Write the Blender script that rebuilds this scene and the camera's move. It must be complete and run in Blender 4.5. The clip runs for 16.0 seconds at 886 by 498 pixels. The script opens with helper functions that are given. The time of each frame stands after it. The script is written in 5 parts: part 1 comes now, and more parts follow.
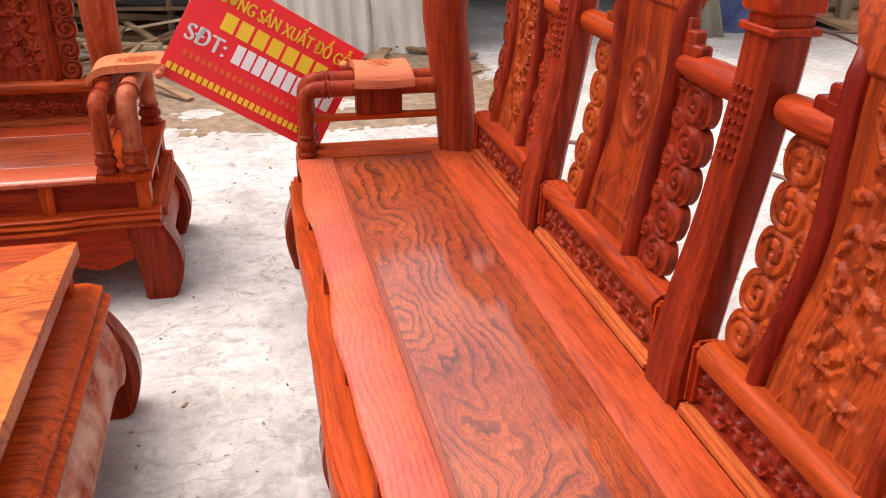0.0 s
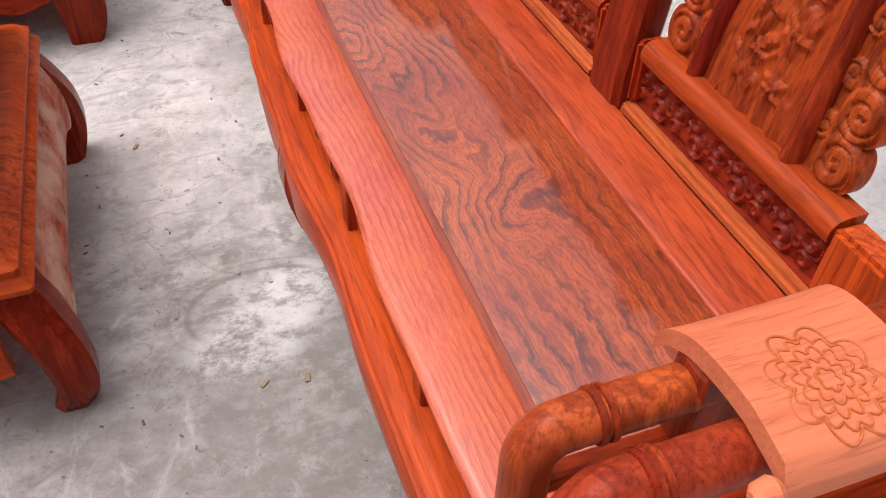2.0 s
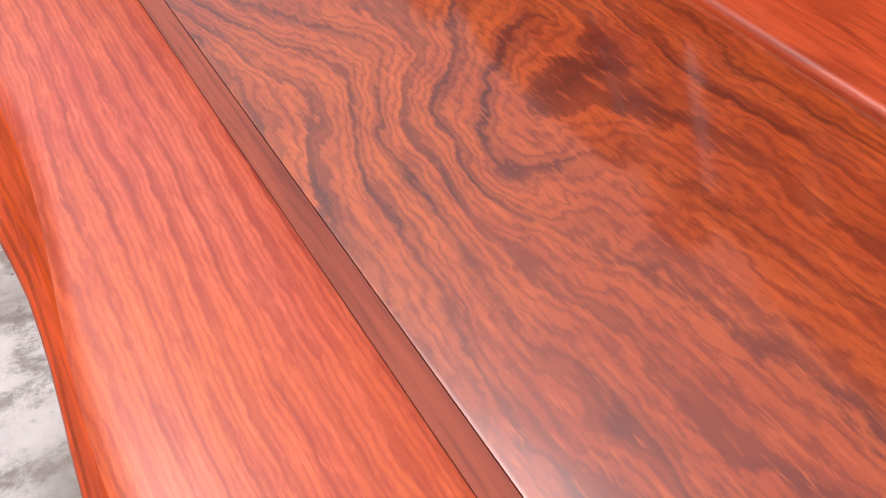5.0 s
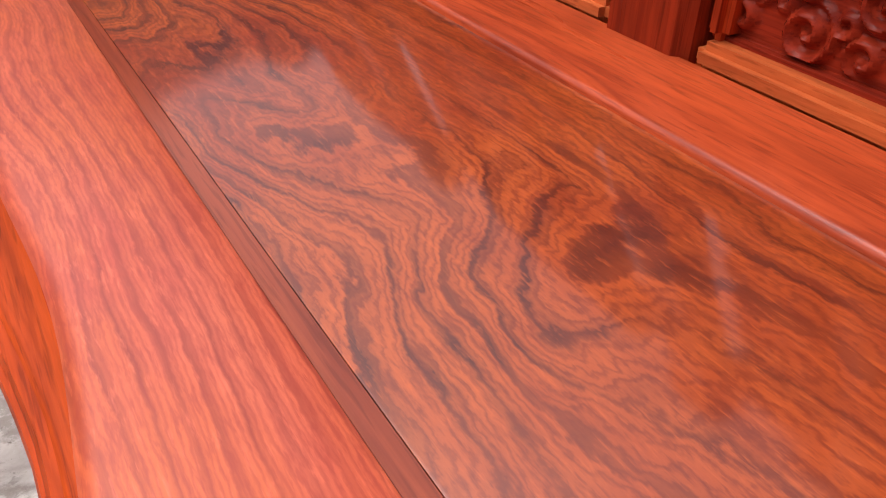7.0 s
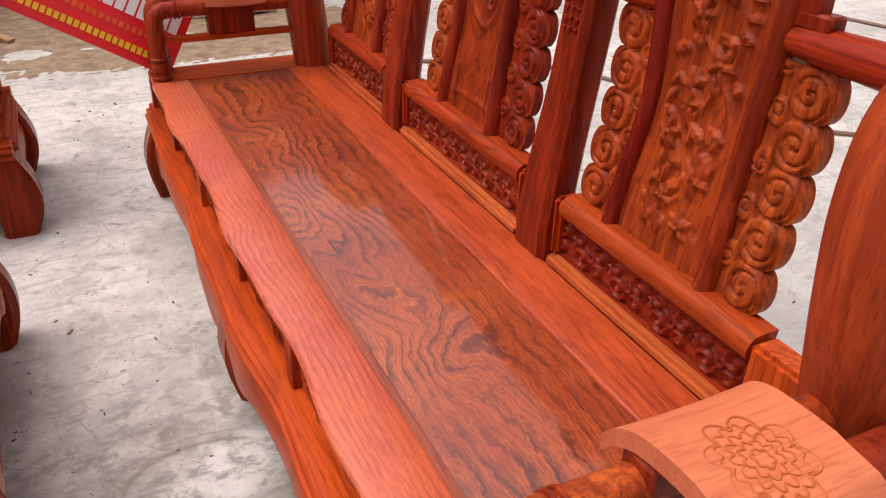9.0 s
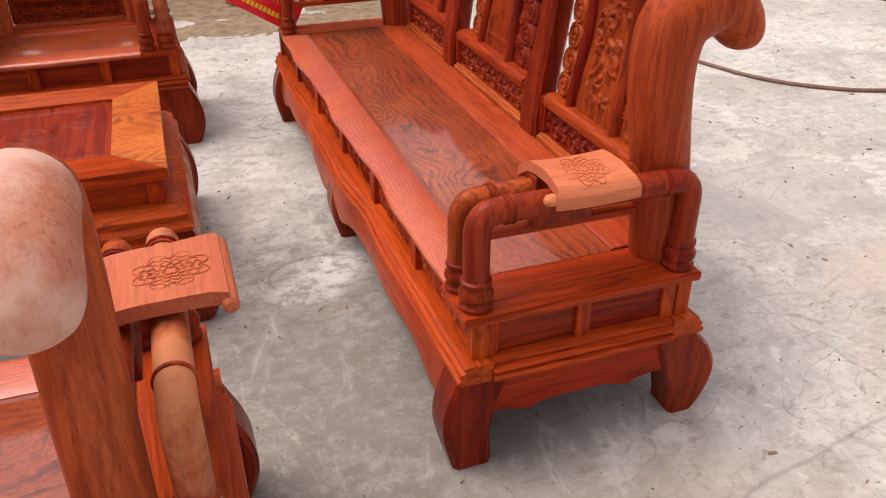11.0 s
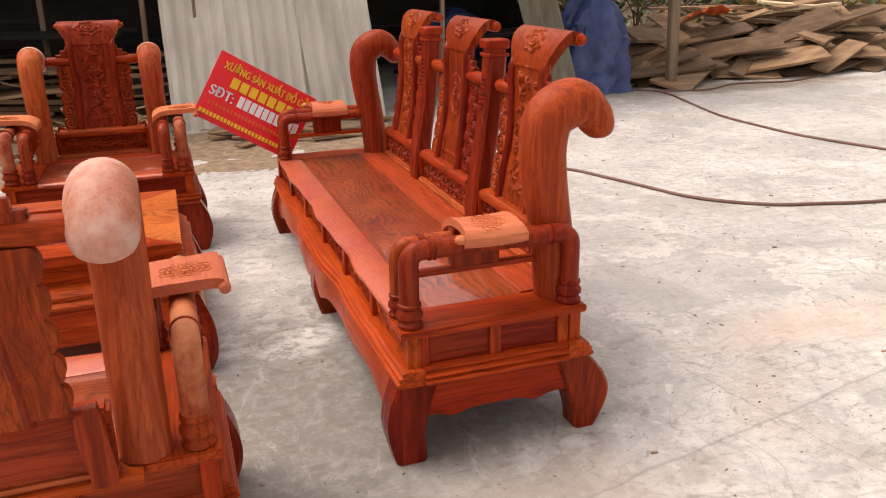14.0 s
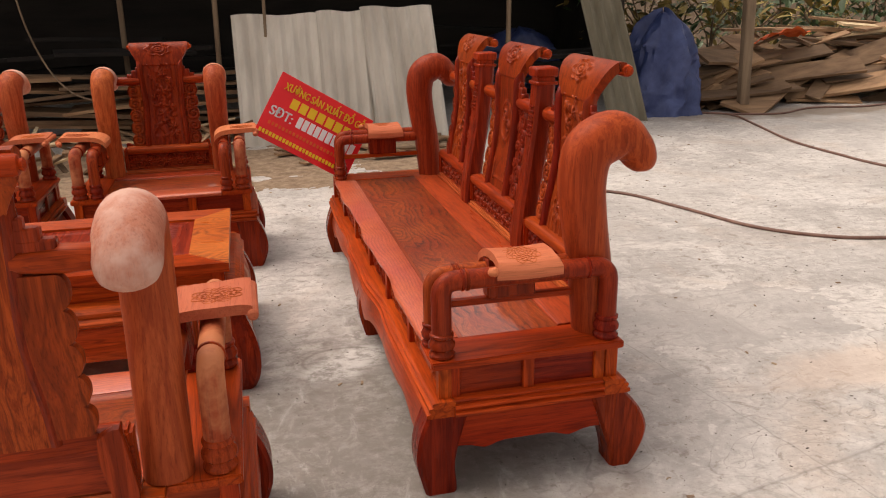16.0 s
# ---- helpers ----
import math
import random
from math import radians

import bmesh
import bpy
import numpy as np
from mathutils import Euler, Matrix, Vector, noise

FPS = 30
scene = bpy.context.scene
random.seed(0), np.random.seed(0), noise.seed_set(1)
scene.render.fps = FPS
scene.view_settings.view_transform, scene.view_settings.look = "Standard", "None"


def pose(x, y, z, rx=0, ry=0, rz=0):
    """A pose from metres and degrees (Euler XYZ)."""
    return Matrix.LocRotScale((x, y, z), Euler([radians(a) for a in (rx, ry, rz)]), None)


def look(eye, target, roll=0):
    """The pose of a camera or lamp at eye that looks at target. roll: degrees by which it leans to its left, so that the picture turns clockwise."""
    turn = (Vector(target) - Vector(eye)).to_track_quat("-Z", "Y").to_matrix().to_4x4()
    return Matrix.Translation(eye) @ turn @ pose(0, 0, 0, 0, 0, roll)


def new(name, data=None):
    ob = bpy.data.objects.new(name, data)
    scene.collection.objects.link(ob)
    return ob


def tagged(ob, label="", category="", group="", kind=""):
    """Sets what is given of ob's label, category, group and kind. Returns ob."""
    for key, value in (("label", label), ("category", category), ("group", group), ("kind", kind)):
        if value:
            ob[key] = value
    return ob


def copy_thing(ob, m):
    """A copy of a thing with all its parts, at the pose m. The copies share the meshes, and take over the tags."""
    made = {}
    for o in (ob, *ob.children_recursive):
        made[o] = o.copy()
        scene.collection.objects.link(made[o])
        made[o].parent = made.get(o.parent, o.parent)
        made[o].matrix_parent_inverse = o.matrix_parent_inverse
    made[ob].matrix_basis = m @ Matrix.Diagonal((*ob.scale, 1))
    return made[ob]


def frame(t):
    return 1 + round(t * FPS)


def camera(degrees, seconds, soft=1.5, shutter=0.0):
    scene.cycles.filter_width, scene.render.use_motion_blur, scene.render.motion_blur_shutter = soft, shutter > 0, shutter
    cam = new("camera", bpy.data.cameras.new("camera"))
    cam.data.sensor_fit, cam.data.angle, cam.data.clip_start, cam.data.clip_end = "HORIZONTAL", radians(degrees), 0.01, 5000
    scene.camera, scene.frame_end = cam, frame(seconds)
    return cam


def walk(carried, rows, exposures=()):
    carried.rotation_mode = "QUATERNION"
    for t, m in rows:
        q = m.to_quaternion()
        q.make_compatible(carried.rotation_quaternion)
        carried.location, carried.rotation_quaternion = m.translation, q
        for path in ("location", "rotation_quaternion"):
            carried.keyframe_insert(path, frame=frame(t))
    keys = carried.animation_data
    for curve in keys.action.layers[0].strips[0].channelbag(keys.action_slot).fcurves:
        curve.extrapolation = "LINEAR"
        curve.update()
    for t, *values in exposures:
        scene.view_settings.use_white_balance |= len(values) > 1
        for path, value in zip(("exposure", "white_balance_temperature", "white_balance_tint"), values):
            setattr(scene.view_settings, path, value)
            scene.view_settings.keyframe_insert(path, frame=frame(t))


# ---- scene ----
cam = camera(58.4, 16.0, soft=1.1)
PATH = [
    (0, (-0.121, -0.16, 1.273), (0.31, 1.585, 0.397), 1.1),
    (0.5, (-0.177, -0.199, 1.286), (0.33, 1.43, 0.243), 0.6),
    (1, (-0.183, -0.214, 1.29), (0.367, 1.395, 0.237), 0.3),
    (1.5, (-0.185, -0.227, 1.27), (0.336, 1.246, 0.022), 0.8),
    (2, (-0.184, -0.222, 1.248), (0.316, 1.131, -0.138), 1.2),
    (2.5, (-0.166, -0.154, 1.216), (0.31, 1.111, -0.258), 1.0),
    (3, (-0.097, 0.052, 1.11), (0.388, 1.296, -0.379), 0.9),
    (3.5, (-0.035, 0.241, 0.917), (0.53, 1.446, -0.576), 0.4),
    (4, (0.019, 0.336, 0.768), (0.663, 1.499, -0.727), -0.6),
    (4.2, (0.035, 0.348, 0.74), (0.697, 1.493, -0.76), -0.8),
    (6.3, (0.036, 0.373, 0.674), (0.879, 1.646, -0.618), 1.7),
    (6.5, (0.035, 0.376, 0.675), (0.882, 1.693, -0.57), 1.7),
    (7, (0.021, 0.382, 0.677), (0.887, 1.778, -0.463), 1.6),
    (7.5, (0.0, 0.366, 0.696), (0.867, 1.837, -0.345), 1.7),
    (8, (-0.047, 0.238, 0.832), (0.802, 1.748, -0.168), 1.5),
    (8.2, (-0.086, 0.14, 0.937), (0.769, 1.65, -0.057), 1.8),
    (10.3, (-0.459, -0.954, 1.359), (0.112, 0.673, 0.345), 0.4),
    (10.5, (-0.485, -1.034, 1.368), (0.085, 0.591, 0.351), 0.5),
    (11, (-0.477, -1.24, 1.382), (0.086, 0.386, 0.363), -0.3),
    (11.5, (-0.524, -1.401, 1.393), (0.047, 0.223, 0.373), -0.2),
    (12, (-0.615, -1.543, 1.373), (-0.026, 0.072, 0.352), -0.0),
    (12.5, (-0.642, -1.672, 1.37), (-0.024, -0.067, 0.349), -0.4),
    (13, (-0.582, -1.776, 1.367), (0.057, -0.142, 0.407), -0.4),
    (13.5, (-0.537, -1.864, 1.361), (0.105, -0.104, 0.661), -0.8),
    (14, (-0.524, -1.904, 1.367), (0.085, -0.12, 0.699), -1.0),
    (14.5, (-0.508, -1.929, 1.378), (0.028, -0.109, 0.746), -0.6),
    (15, (-0.47, -1.924, 1.388), (0.035, -0.095, 0.755), -0.8),
    (15.5, (-0.434, -1.908, 1.387), (0.054, -0.075, 0.753), -1.1),
    (16, (-0.428, -1.915, 1.404), (0.02, -0.07, 0.775), -0.9),
]
EXPOSURES = [(t, stops, kelvin, 17) for t, stops, kelvin in ((0.0, 0.50, 6850), (0.8, 0.37, 6800), (1.8, 0.18, 6500), (4.2, 0.12, 6450), (6.3, 0.06, 6650), (8.2, 0.06, 6800), (10.3, 0.0, 7000), (13.0, 0.02, 7100), (14.5, 0.12, 7450), (15.2, -0.1, 7600), (16.0, -0.22, 7600))]
walk(cam, [(t, look(eye, target, roll)) for t, eye, target, roll in PATH], EXPOSURES)



# ---- light ----
world = bpy.data.worlds.new("overcast_sky")
scene.world = world
world.use_nodes = True
wn, wl = world.node_tree.nodes, world.node_tree.links
sky = wn.new("ShaderNodeTexSky")
sky.sky_type = "NISHITA"
sky.sun_disc = False
sky.sun_elevation, sky.sun_rotation = radians(66), radians(299)
sky.air_density, sky.dust_density, sky.ozone_density = 1.0, 6.0, 1.0
grey = wn.new("ShaderNodeHueSaturation")
grey.inputs["Saturation"].default_value = 0.22
wl.new(sky.outputs[0], grey.inputs["Color"])
wl.new(grey.outputs[0], wn["Background"].inputs["Color"])
wn["Background"].inputs["Strength"].default_value = 0.215

sun = new("sun", bpy.data.lights.new("sun", "SUN"))
sun.data.energy, sun.data.angle, sun.data.color = 0.6, radians(40), (1.0, 0.97, 0.93)
sun.matrix_world = look((-2.2, 1.2, 6.0), (0, 0, 0))


# ---- materials ----
def mix(nt, fac, a, b, blend="MIX"):
    n = nt.nodes.new("ShaderNodeMix")
    n.data_type, n.blend_type = "RGBA", blend
    for sock, v in ((n.inputs[0], fac), (n.inputs[6], a), (n.inputs[7], b)):
        if hasattr(v, "default_value") or hasattr(v, "links"):
            nt.links.new(v, sock)
        else:
            sock.default_value = v if isinstance(v, (int, float)) else (*v, 1)
    return n.outputs[2]


def calc(nt, op, a, b=0.0, c=None, clamp=False):
    n = nt.nodes.new("ShaderNodeMath")
    n.operation, n.use_clamp = op, clamp
    for sock, v in zip(n.inputs, (a, b, c)):
        if v is None:
            continue
        if isinstance(v, (int, float)):
            sock.default_value = v
        else:
            nt.links.new(v, sock)
    return n.outputs[0]


def ramp(nt, fac, stops):
    n = nt.nodes.new("ShaderNodeValToRGB")
    while len(n.color_ramp.elements) < len(stops):
        n.color_ramp.elements.new(0.5)
    for e, (p, c) in zip(n.color_ramp.elements, stops):
        e.position = p
        e.color = (c, c, c, 1) if isinstance(c, (int, float)) else (*c, 1)
    nt.links.new(fac, n.inputs[0])
    return n.outputs[0]


def tex(nt, vec, scale, detail=3.0, rough=0.55, dist=0.0):
    n = nt.nodes.new("ShaderNodeTexNoise")
    n.inputs["Scale"].default_value, n.inputs["Detail"].default_value = scale, detail
    n.inputs["Roughness"].default_value, n.inputs["Distortion"].default_value = rough, dist
    nt.links.new(vec, n.inputs["Vector"])
    return n.outputs["Fac"]


def coords(nt, scale=(1, 1, 1), shift=True):
    tc = nt.nodes.new("ShaderNodeTexCoord")
    mp = nt.nodes.new("ShaderNodeMapping")
    mp.inputs["Scale"].default_value = scale
    nt.links.new(tc.outputs["Object"], mp.inputs["Vector"])
    if not shift:
        return mp.outputs[0]
    info = nt.nodes.new("ShaderNodeObjectInfo")
    add = nt.nodes.new("ShaderNodeVectorMath")
    add.operation = "ADD"
    cmb = nt.nodes.new("ShaderNodeCombineXYZ")
    nt.links.new(calc(nt, "MULTIPLY", info.outputs["Random"], 37.0), cmb.inputs[0])
    nt.links.new(calc(nt, "MULTIPLY", info.outputs["Random"], 19.0), cmb.inputs[1])
    nt.links.new(mp.outputs[0], add.inputs[0])
    nt.links.new(cmb.outputs[0], add.inputs[1])
    return add.outputs[0]


def blank(name):
    m = bpy.data.materials.new(name)
    m.use_nodes = True
    return m, m.node_tree, m.node_tree.nodes["Principled BSDF"]


def bumped(nt, bsdf, height, strength, distance):
    b = nt.nodes.new("ShaderNodeBump")
    b.inputs["Strength"].default_value, b.inputs["Distance"].default_value = strength, distance
    nt.links.new(height, b.inputs["Height"])
    nt.links.new(b.outputs[0], bsdf.inputs["Normal"])


def wood(name, axis, light, mid, dark, rough=0.33, figure=16.0, lines=0.6, coat=0.0, patch=None, contour=5.0, shift=True, stretch=0.10, streaks=0.75, coat_rough=0.07, grain=0.03, jags=1.5, fine=0.0, spec=0.10):
    """Red rosewood: wavering growth lines along one axis, dark streaks, fine fibres, slow patches of tone."""
    m, nt, bsdf = blank(name)

    def along(k):
        s = [1.0, 1.0, 1.0]
        s["xyz".index(axis)] = k
        return coords(nt, tuple(s), shift)
    vec = along(stretch)
    low = tex(nt, vec, contour, 3.0 if fine else 2.2, 0.48, 1.3 if fine > 0.5 else 0.8)
    jag = tex(nt, along(max(stretch * 0.6, grain)), 36.0 if fine else contour * 9, 5.0, 0.62, 0.5)
    phase = calc(nt, "ADD", calc(nt, "MULTIPLY", low, figure), calc(nt, "MULTIPLY", jag, jags))
    wave = calc(nt, "ABSOLUTE", calc(nt, "SUBTRACT", calc(nt, "FRACT", phase), 0.5))
    bands = ramp(nt, wave, [(0.0, 1.0), (0.08, 0.85), (0.24, 0.30), (0.5, 0.0)])
    if fine:
        # thin, ragged second growth lines between the broad ones
        thin = calc(nt, "ABSOLUTE", calc(nt, "SUBTRACT", calc(nt, "FRACT", calc(nt, "MULTIPLY", phase, 3.0)), 0.5))
        bands = calc(nt, "MAXIMUM", ramp(nt, wave, [(0.0, 1.0), (0.05, 0.9), (0.15, 0.22), (0.4, 0.0)]), calc(nt, "MULTIPLY", ramp(nt, thin, [(0.0, 1.0), (0.10, 0.7), (0.30, 0.0)]), fine))
    fibre = tex(nt, along(grain), 150.0, 4.0, 0.7)
    pores = ramp(nt, tex(nt, along(grain * 1.3), 300.0, 2.0, 0.6), [(0.0, 1.0), (0.36, 1.0), (0.44, 0.0), (1.0, 0.0)])
    slow = tex(nt, vec, 3.1, 3.0)
    streak = ramp(nt, tex(nt, along(max(0.05, grain)), 44.0, 5.0, 0.65, 0.5), [(0.46, 0.0), (0.56, 1.0)])
    keep = ramp(nt, tex(nt, vec, 5.5, 2.0), [(0.34, 0.3), (0.54, 1.0)])
    keep = calc(nt, "MULTIPLY", keep, ramp(nt, tex(nt, along(0.12), 90.0, 4.0, 0.7), [(0.3, 0.6 if fine else 0.35), (0.6, 1.0)]))
    col = mix(nt, ramp(nt, slow, [(0.34, 0.0), (0.64, 1.0)]), mid, light)
    col = mix(nt, calc(nt, "MULTIPLY", streak, streaks), col, [0.55 * m_ + 0.45 * d_ for m_, d_ in zip(mid, dark)])
    col = mix(nt, calc(nt, "MULTIPLY", calc(nt, "MULTIPLY", bands, keep), lines), col, dark)
    col = mix(nt, calc(nt, "MULTIPLY", ramp(nt, fibre, [(0.40, 0.0), (0.70, 1.0)]), 0.35), col, dark)
    col = mix(nt, calc(nt, "MULTIPLY", pores, 0.3), col, [v * 0.4 for v in dark])
    if patch:
        big = tex(nt, coords(nt, (1, 1, 1), shift), 7.0, 5.0, 0.65)
        col = mix(nt, ramp(nt, big, [(0.40, 0.0), (0.58, 0.9)]), col, patch)
    info = nt.nodes.new("ShaderNodeObjectInfo")
    tone = nt.nodes.new("ShaderNodeHueSaturation")
    nt.links.new(calc(nt, "ADD", calc(nt, "MULTIPLY", info.outputs["Random"], 0.30), 0.82), tone.inputs["Value"])
    nt.links.new(calc(nt, "ADD", calc(nt, "MULTIPLY", info.outputs["Random"], 0.010), 0.4975), tone.inputs["Hue"])
    nt.links.new(col, tone.inputs["Color"])
    nt.links.new(tone.outputs[0], bsdf.inputs["Base Color"])
    r = calc(nt, "ADD", calc(nt, "MULTIPLY", tex(nt, vec, 11.0, 4.0), 0.22), rough - 0.1, clamp=True)
    nt.links.new(r, bsdf.inputs["Roughness"])
    bsdf.inputs["Specular IOR Level"].default_value = spec
    bsdf.inputs["Coat Weight"].default_value = coat
    bsdf.inputs["Coat Roughness"].default_value = coat_rough
    bsdf.inputs["Coat IOR"].default_value = 1.7
    bumped(nt, bsdf, calc(nt, "ADD", fibre, calc(nt, "MULTIPLY", pores, -0.6)), 0.16, 0.0006)
    return m


def figured(name, light, mid, dark, step, swirl, calm, rough, coat, coat_rough, line=0.9, spec=0.25, small=0.5, patch=None, knots=1.5, jags=0.42, coat_ior=1.56):
    """A wide board, grain along y: growth lines that swirl over most of its width and run straight beyond x = calm."""
    m, nt, bsdf = blank(name)
    vec = coords(nt, (1, 1, 1), False)
    sep = nt.nodes.new("ShaderNodeSeparateXYZ")
    nt.links.new(vec, sep.inputs[0])
    bend = tex(nt, coords(nt, (1.0, 0.50, 1), False), 4.4, 2.0, 0.40, 0.5)
    knot = tex(nt, coords(nt, (1.0, 0.8, 1), False), 15.0, 3.0, 0.55, 0.4)
    jag = tex(nt, coords(nt, (1.0, 0.35, 1), False), 95.0, 4.0, 0.65)
    loose = calc(nt, "MULTIPLY", ramp(nt, calc(nt, "ADD", calc(nt, "MULTIPLY", calc(nt, "SUBTRACT", sep.outputs[0], calm), 5.0), 0.5), [(0.1, 1.0), (0.75, 0.16)]), swirl)
    phase = calc(nt, "ADD", calc(nt, "MULTIPLY", sep.outputs[0], step), calc(nt, "MULTIPLY", calc(nt, "SUBTRACT", bend, 0.5), loose))
    phase = calc(nt, "ADD", phase, calc(nt, "MULTIPLY", knot, knots))
    phase = calc(nt, "ADD", phase, calc(nt, "MULTIPLY", jag, jags))
    broad = ramp(nt, calc(nt, "FRACT", phase), [(0.0, 0.9), (0.10, 1.0), (0.20, 0.55), (0.50, 0.08), (0.86, 0.0), (1.0, 0.9)])
    thin = ramp(nt, calc(nt, "FRACT", calc(nt, "MULTIPLY", phase, 3.7)), [(0.0, 0.8), (0.14, 1.0), (0.36, 0.2), (0.72, 0.0), (1.0, 0.8)])
    keep = ramp(nt, tex(nt, vec, 6.5, 3.0, 0.6, 0.5), [(0.34, 0.18), (0.62, 1.0)])
    slow = tex(nt, coords(nt, (1.0, 0.5, 1), False), 7.0, 4.0, 0.6, 0.4)
    col = mix(nt, ramp(nt, slow, [(0.34, 0.0), (0.62, 1.0)]), mid, light)
    if patch:
        col = mix(nt, ramp(nt, tex(nt, coords(nt, (1.0, 0.3, 1), False), 8.0, 4.0, 0.6), [(0.42, 0.0), (0.58, 0.9)]), col, patch)
    half = [0.45 * a + 0.55 * b for a, b in zip(mid, dark)]
    col = mix(nt, calc(nt, "MULTIPLY", thin, small), col, half)
    col = mix(nt, calc(nt, "MULTIPLY", calc(nt, "MULTIPLY", broad, keep), line), col, dark)
    fleck = tex(nt, coords(nt, (1.0, 0.14, 1), False), 260.0, 3.0, 0.7, 0.2)
    col = mix(nt, ramp(nt, fleck, [(0.34, 0.55), (0.48, 0.0)]), col, half)
    col = mix(nt, ramp(nt, fleck, [(0.56, 0.0), (0.72, 0.4)]), col, [min(1.0, v * 1.35) for v in light])
    nt.links.new(col, bsdf.inputs["Base Color"])
    nt.links.new(calc(nt, "ADD", calc(nt, "MULTIPLY", tex(nt, vec, 11.0, 4.0), 0.22), rough - 0.1, clamp=True), bsdf.inputs["Roughness"])
    bsdf.inputs["Specular IOR Level"].default_value = spec
    bsdf.inputs["Coat Weight"].default_value, bsdf.inputs["Coat Roughness"].default_value, bsdf.inputs["Coat IOR"].default_value = coat, coat_rough, coat_ior
    bumped(nt, bsdf, calc(nt, "SUBTRACT", fleck, calc(nt, "MULTIPLY", broad, 0.3)), 0.14, 0.0006)
    return m


L1, M1, D1 = (0.60, 0.074, 0.014), (0.43, 0.036, 0.008), (0.085, 0.006, 0.003)
WY = wood("rosewood_along_y", "y", L1, M1, D1, lines=0.6, fine=0.4, jags=0.9, streaks=0.5)
WX = wood("rosewood_along_x", "x", L1, M1, D1, lines=0.6, fine=0.4, jags=0.9, streaks=0.5)
WZ = wood("rosewood_along_z", "z", L1, M1, D1, lines=0.6, fine=0.4, jags=0.9, streaks=0.5)
DR = ((0.38, 0.038, 0.013), (0.25, 0.018, 0.007), (0.065, 0.006, 0.004))
DEEP = wood("deep_red_rosewood", "z", *DR, rough=0.26, lines=0.5)
DEEPX = wood("deep_red_rosewood_x", "x", *DR, rough=0.26, lines=0.6)
CARVED = wood("carved_red_rosewood", "y", (0.42, 0.052, 0.017), (0.31, 0.030, 0.010), (0.075, 0.007, 0.005), rough=0.28, lines=0.3)
SPLAT = wood("orange_rosewood_upright", "z", (0.44, 0.062, 0.014), (0.30, 0.029, 0.008), (0.060, 0.006, 0.004), rough=0.34, figure=18, lines=0.6, stretch=0.10, streaks=0.7, fine=0.45, jags=0.8)
PANEL = figured("figured_lacquered_rosewood", (0.43, 0.084, 0.017), (0.275, 0.037, 0.010), (0.050, 0.007, 0.006), 33.0, 15.5, 0.30, 0.36, 0.9, 0.09, knots=1.25, jags=0.8, small=0.62)
# the pink in this base colour stands in for sky reflected off the plank
PINK = figured("sky_pinked_sanded_rosewood", (0.62, 0.138, 0.070), (0.50, 0.080, 0.048), (0.19, 0.020, 0.020), 84.0, 13.0, 0.06, 0.38, 0.6, 0.25, line=0.6, knots=0.4, jags=0.5, small=0.45, patch=(0.60, 0.125, 0.040), coat_ior=1.6)
FILLET = wood("brown_fillet_wood", "y", (0.40, 0.085, 0.034), (0.33, 0.060, 0.024), (0.16, 0.020, 0.010), rough=0.36, lines=0.4, fine=0.4, coat=0.6, coat_rough=0.15)
REAR = wood("smooth_red_rear_plank", "y", (0.47, 0.060, 0.022), (0.38, 0.040, 0.015), (0.15, 0.013, 0.008), rough=0.30, lines=0.6, fine=0.4, grain=0.06, jags=0.8, coat=0.25, streaks=0.5, coat_rough=0.2)
RAIL = wood("red_rail_rosewood", "y", (0.50, 0.060, 0.014), (0.35, 0.030, 0.008), (0.075, 0.006, 0.003), lines=0.6, fine=0.4, jags=0.9, streaks=0.5)
SAP = wood("amber_sapwood_strip", "y", (0.56, 0.125, 0.043), (0.47, 0.080, 0.028), (0.20, 0.028, 0.011), rough=0.34, lines=0.75, streaks=0.5, fine=0.4, grain=0.08)
RAW = wood("unpolished_orange_wood", "x", (0.65, 0.195, 0.098), (0.59, 0.155, 0.076), (0.44, 0.090, 0.044), rough=0.5, lines=0.3, streaks=0.4)
KNOB = wood("dusty_sanded_end_grain", "z", (0.62, 0.26, 0.17), (0.55, 0.18, 0.11), (0.36, 0.085, 0.05), rough=0.6, lines=0.2, patch=(0.68, 0.42, 0.34), contour=9.0, streaks=0.3)
PIPE = wood("turned_arm_wood", "z", (0.52, 0.088, 0.024), (0.36, 0.042, 0.013), (0.08, 0.008, 0.005), rough=0.33, lines=0.5, contour=6.0)
PIPEDUST = wood("dusty_turned_arm_wood", "z", (0.48, 0.098, 0.042), (0.35, 0.052, 0.024), (0.13, 0.016, 0.010), rough=0.4, lines=0.4, patch=(0.53, 0.18, 0.090), contour=6.0)
GOLD = wood("golden_swirled_rosewood", "x", (0.68, 0.18, 0.040), (0.56, 0.105, 0.023), (0.15, 0.018, 0.008), rough=0.3, figure=28, lines=0.9, contour=3.2, stretch=0.45, streaks=0.3)
DUSTY = wood("dusty_table_apron", "y", (0.58, 0.105, 0.030), (0.46, 0.062, 0.018), (0.13, 0.012, 0.006), rough=0.5, patch=(0.64, 0.42, 0.31), contour=5.0, fine=0.4)


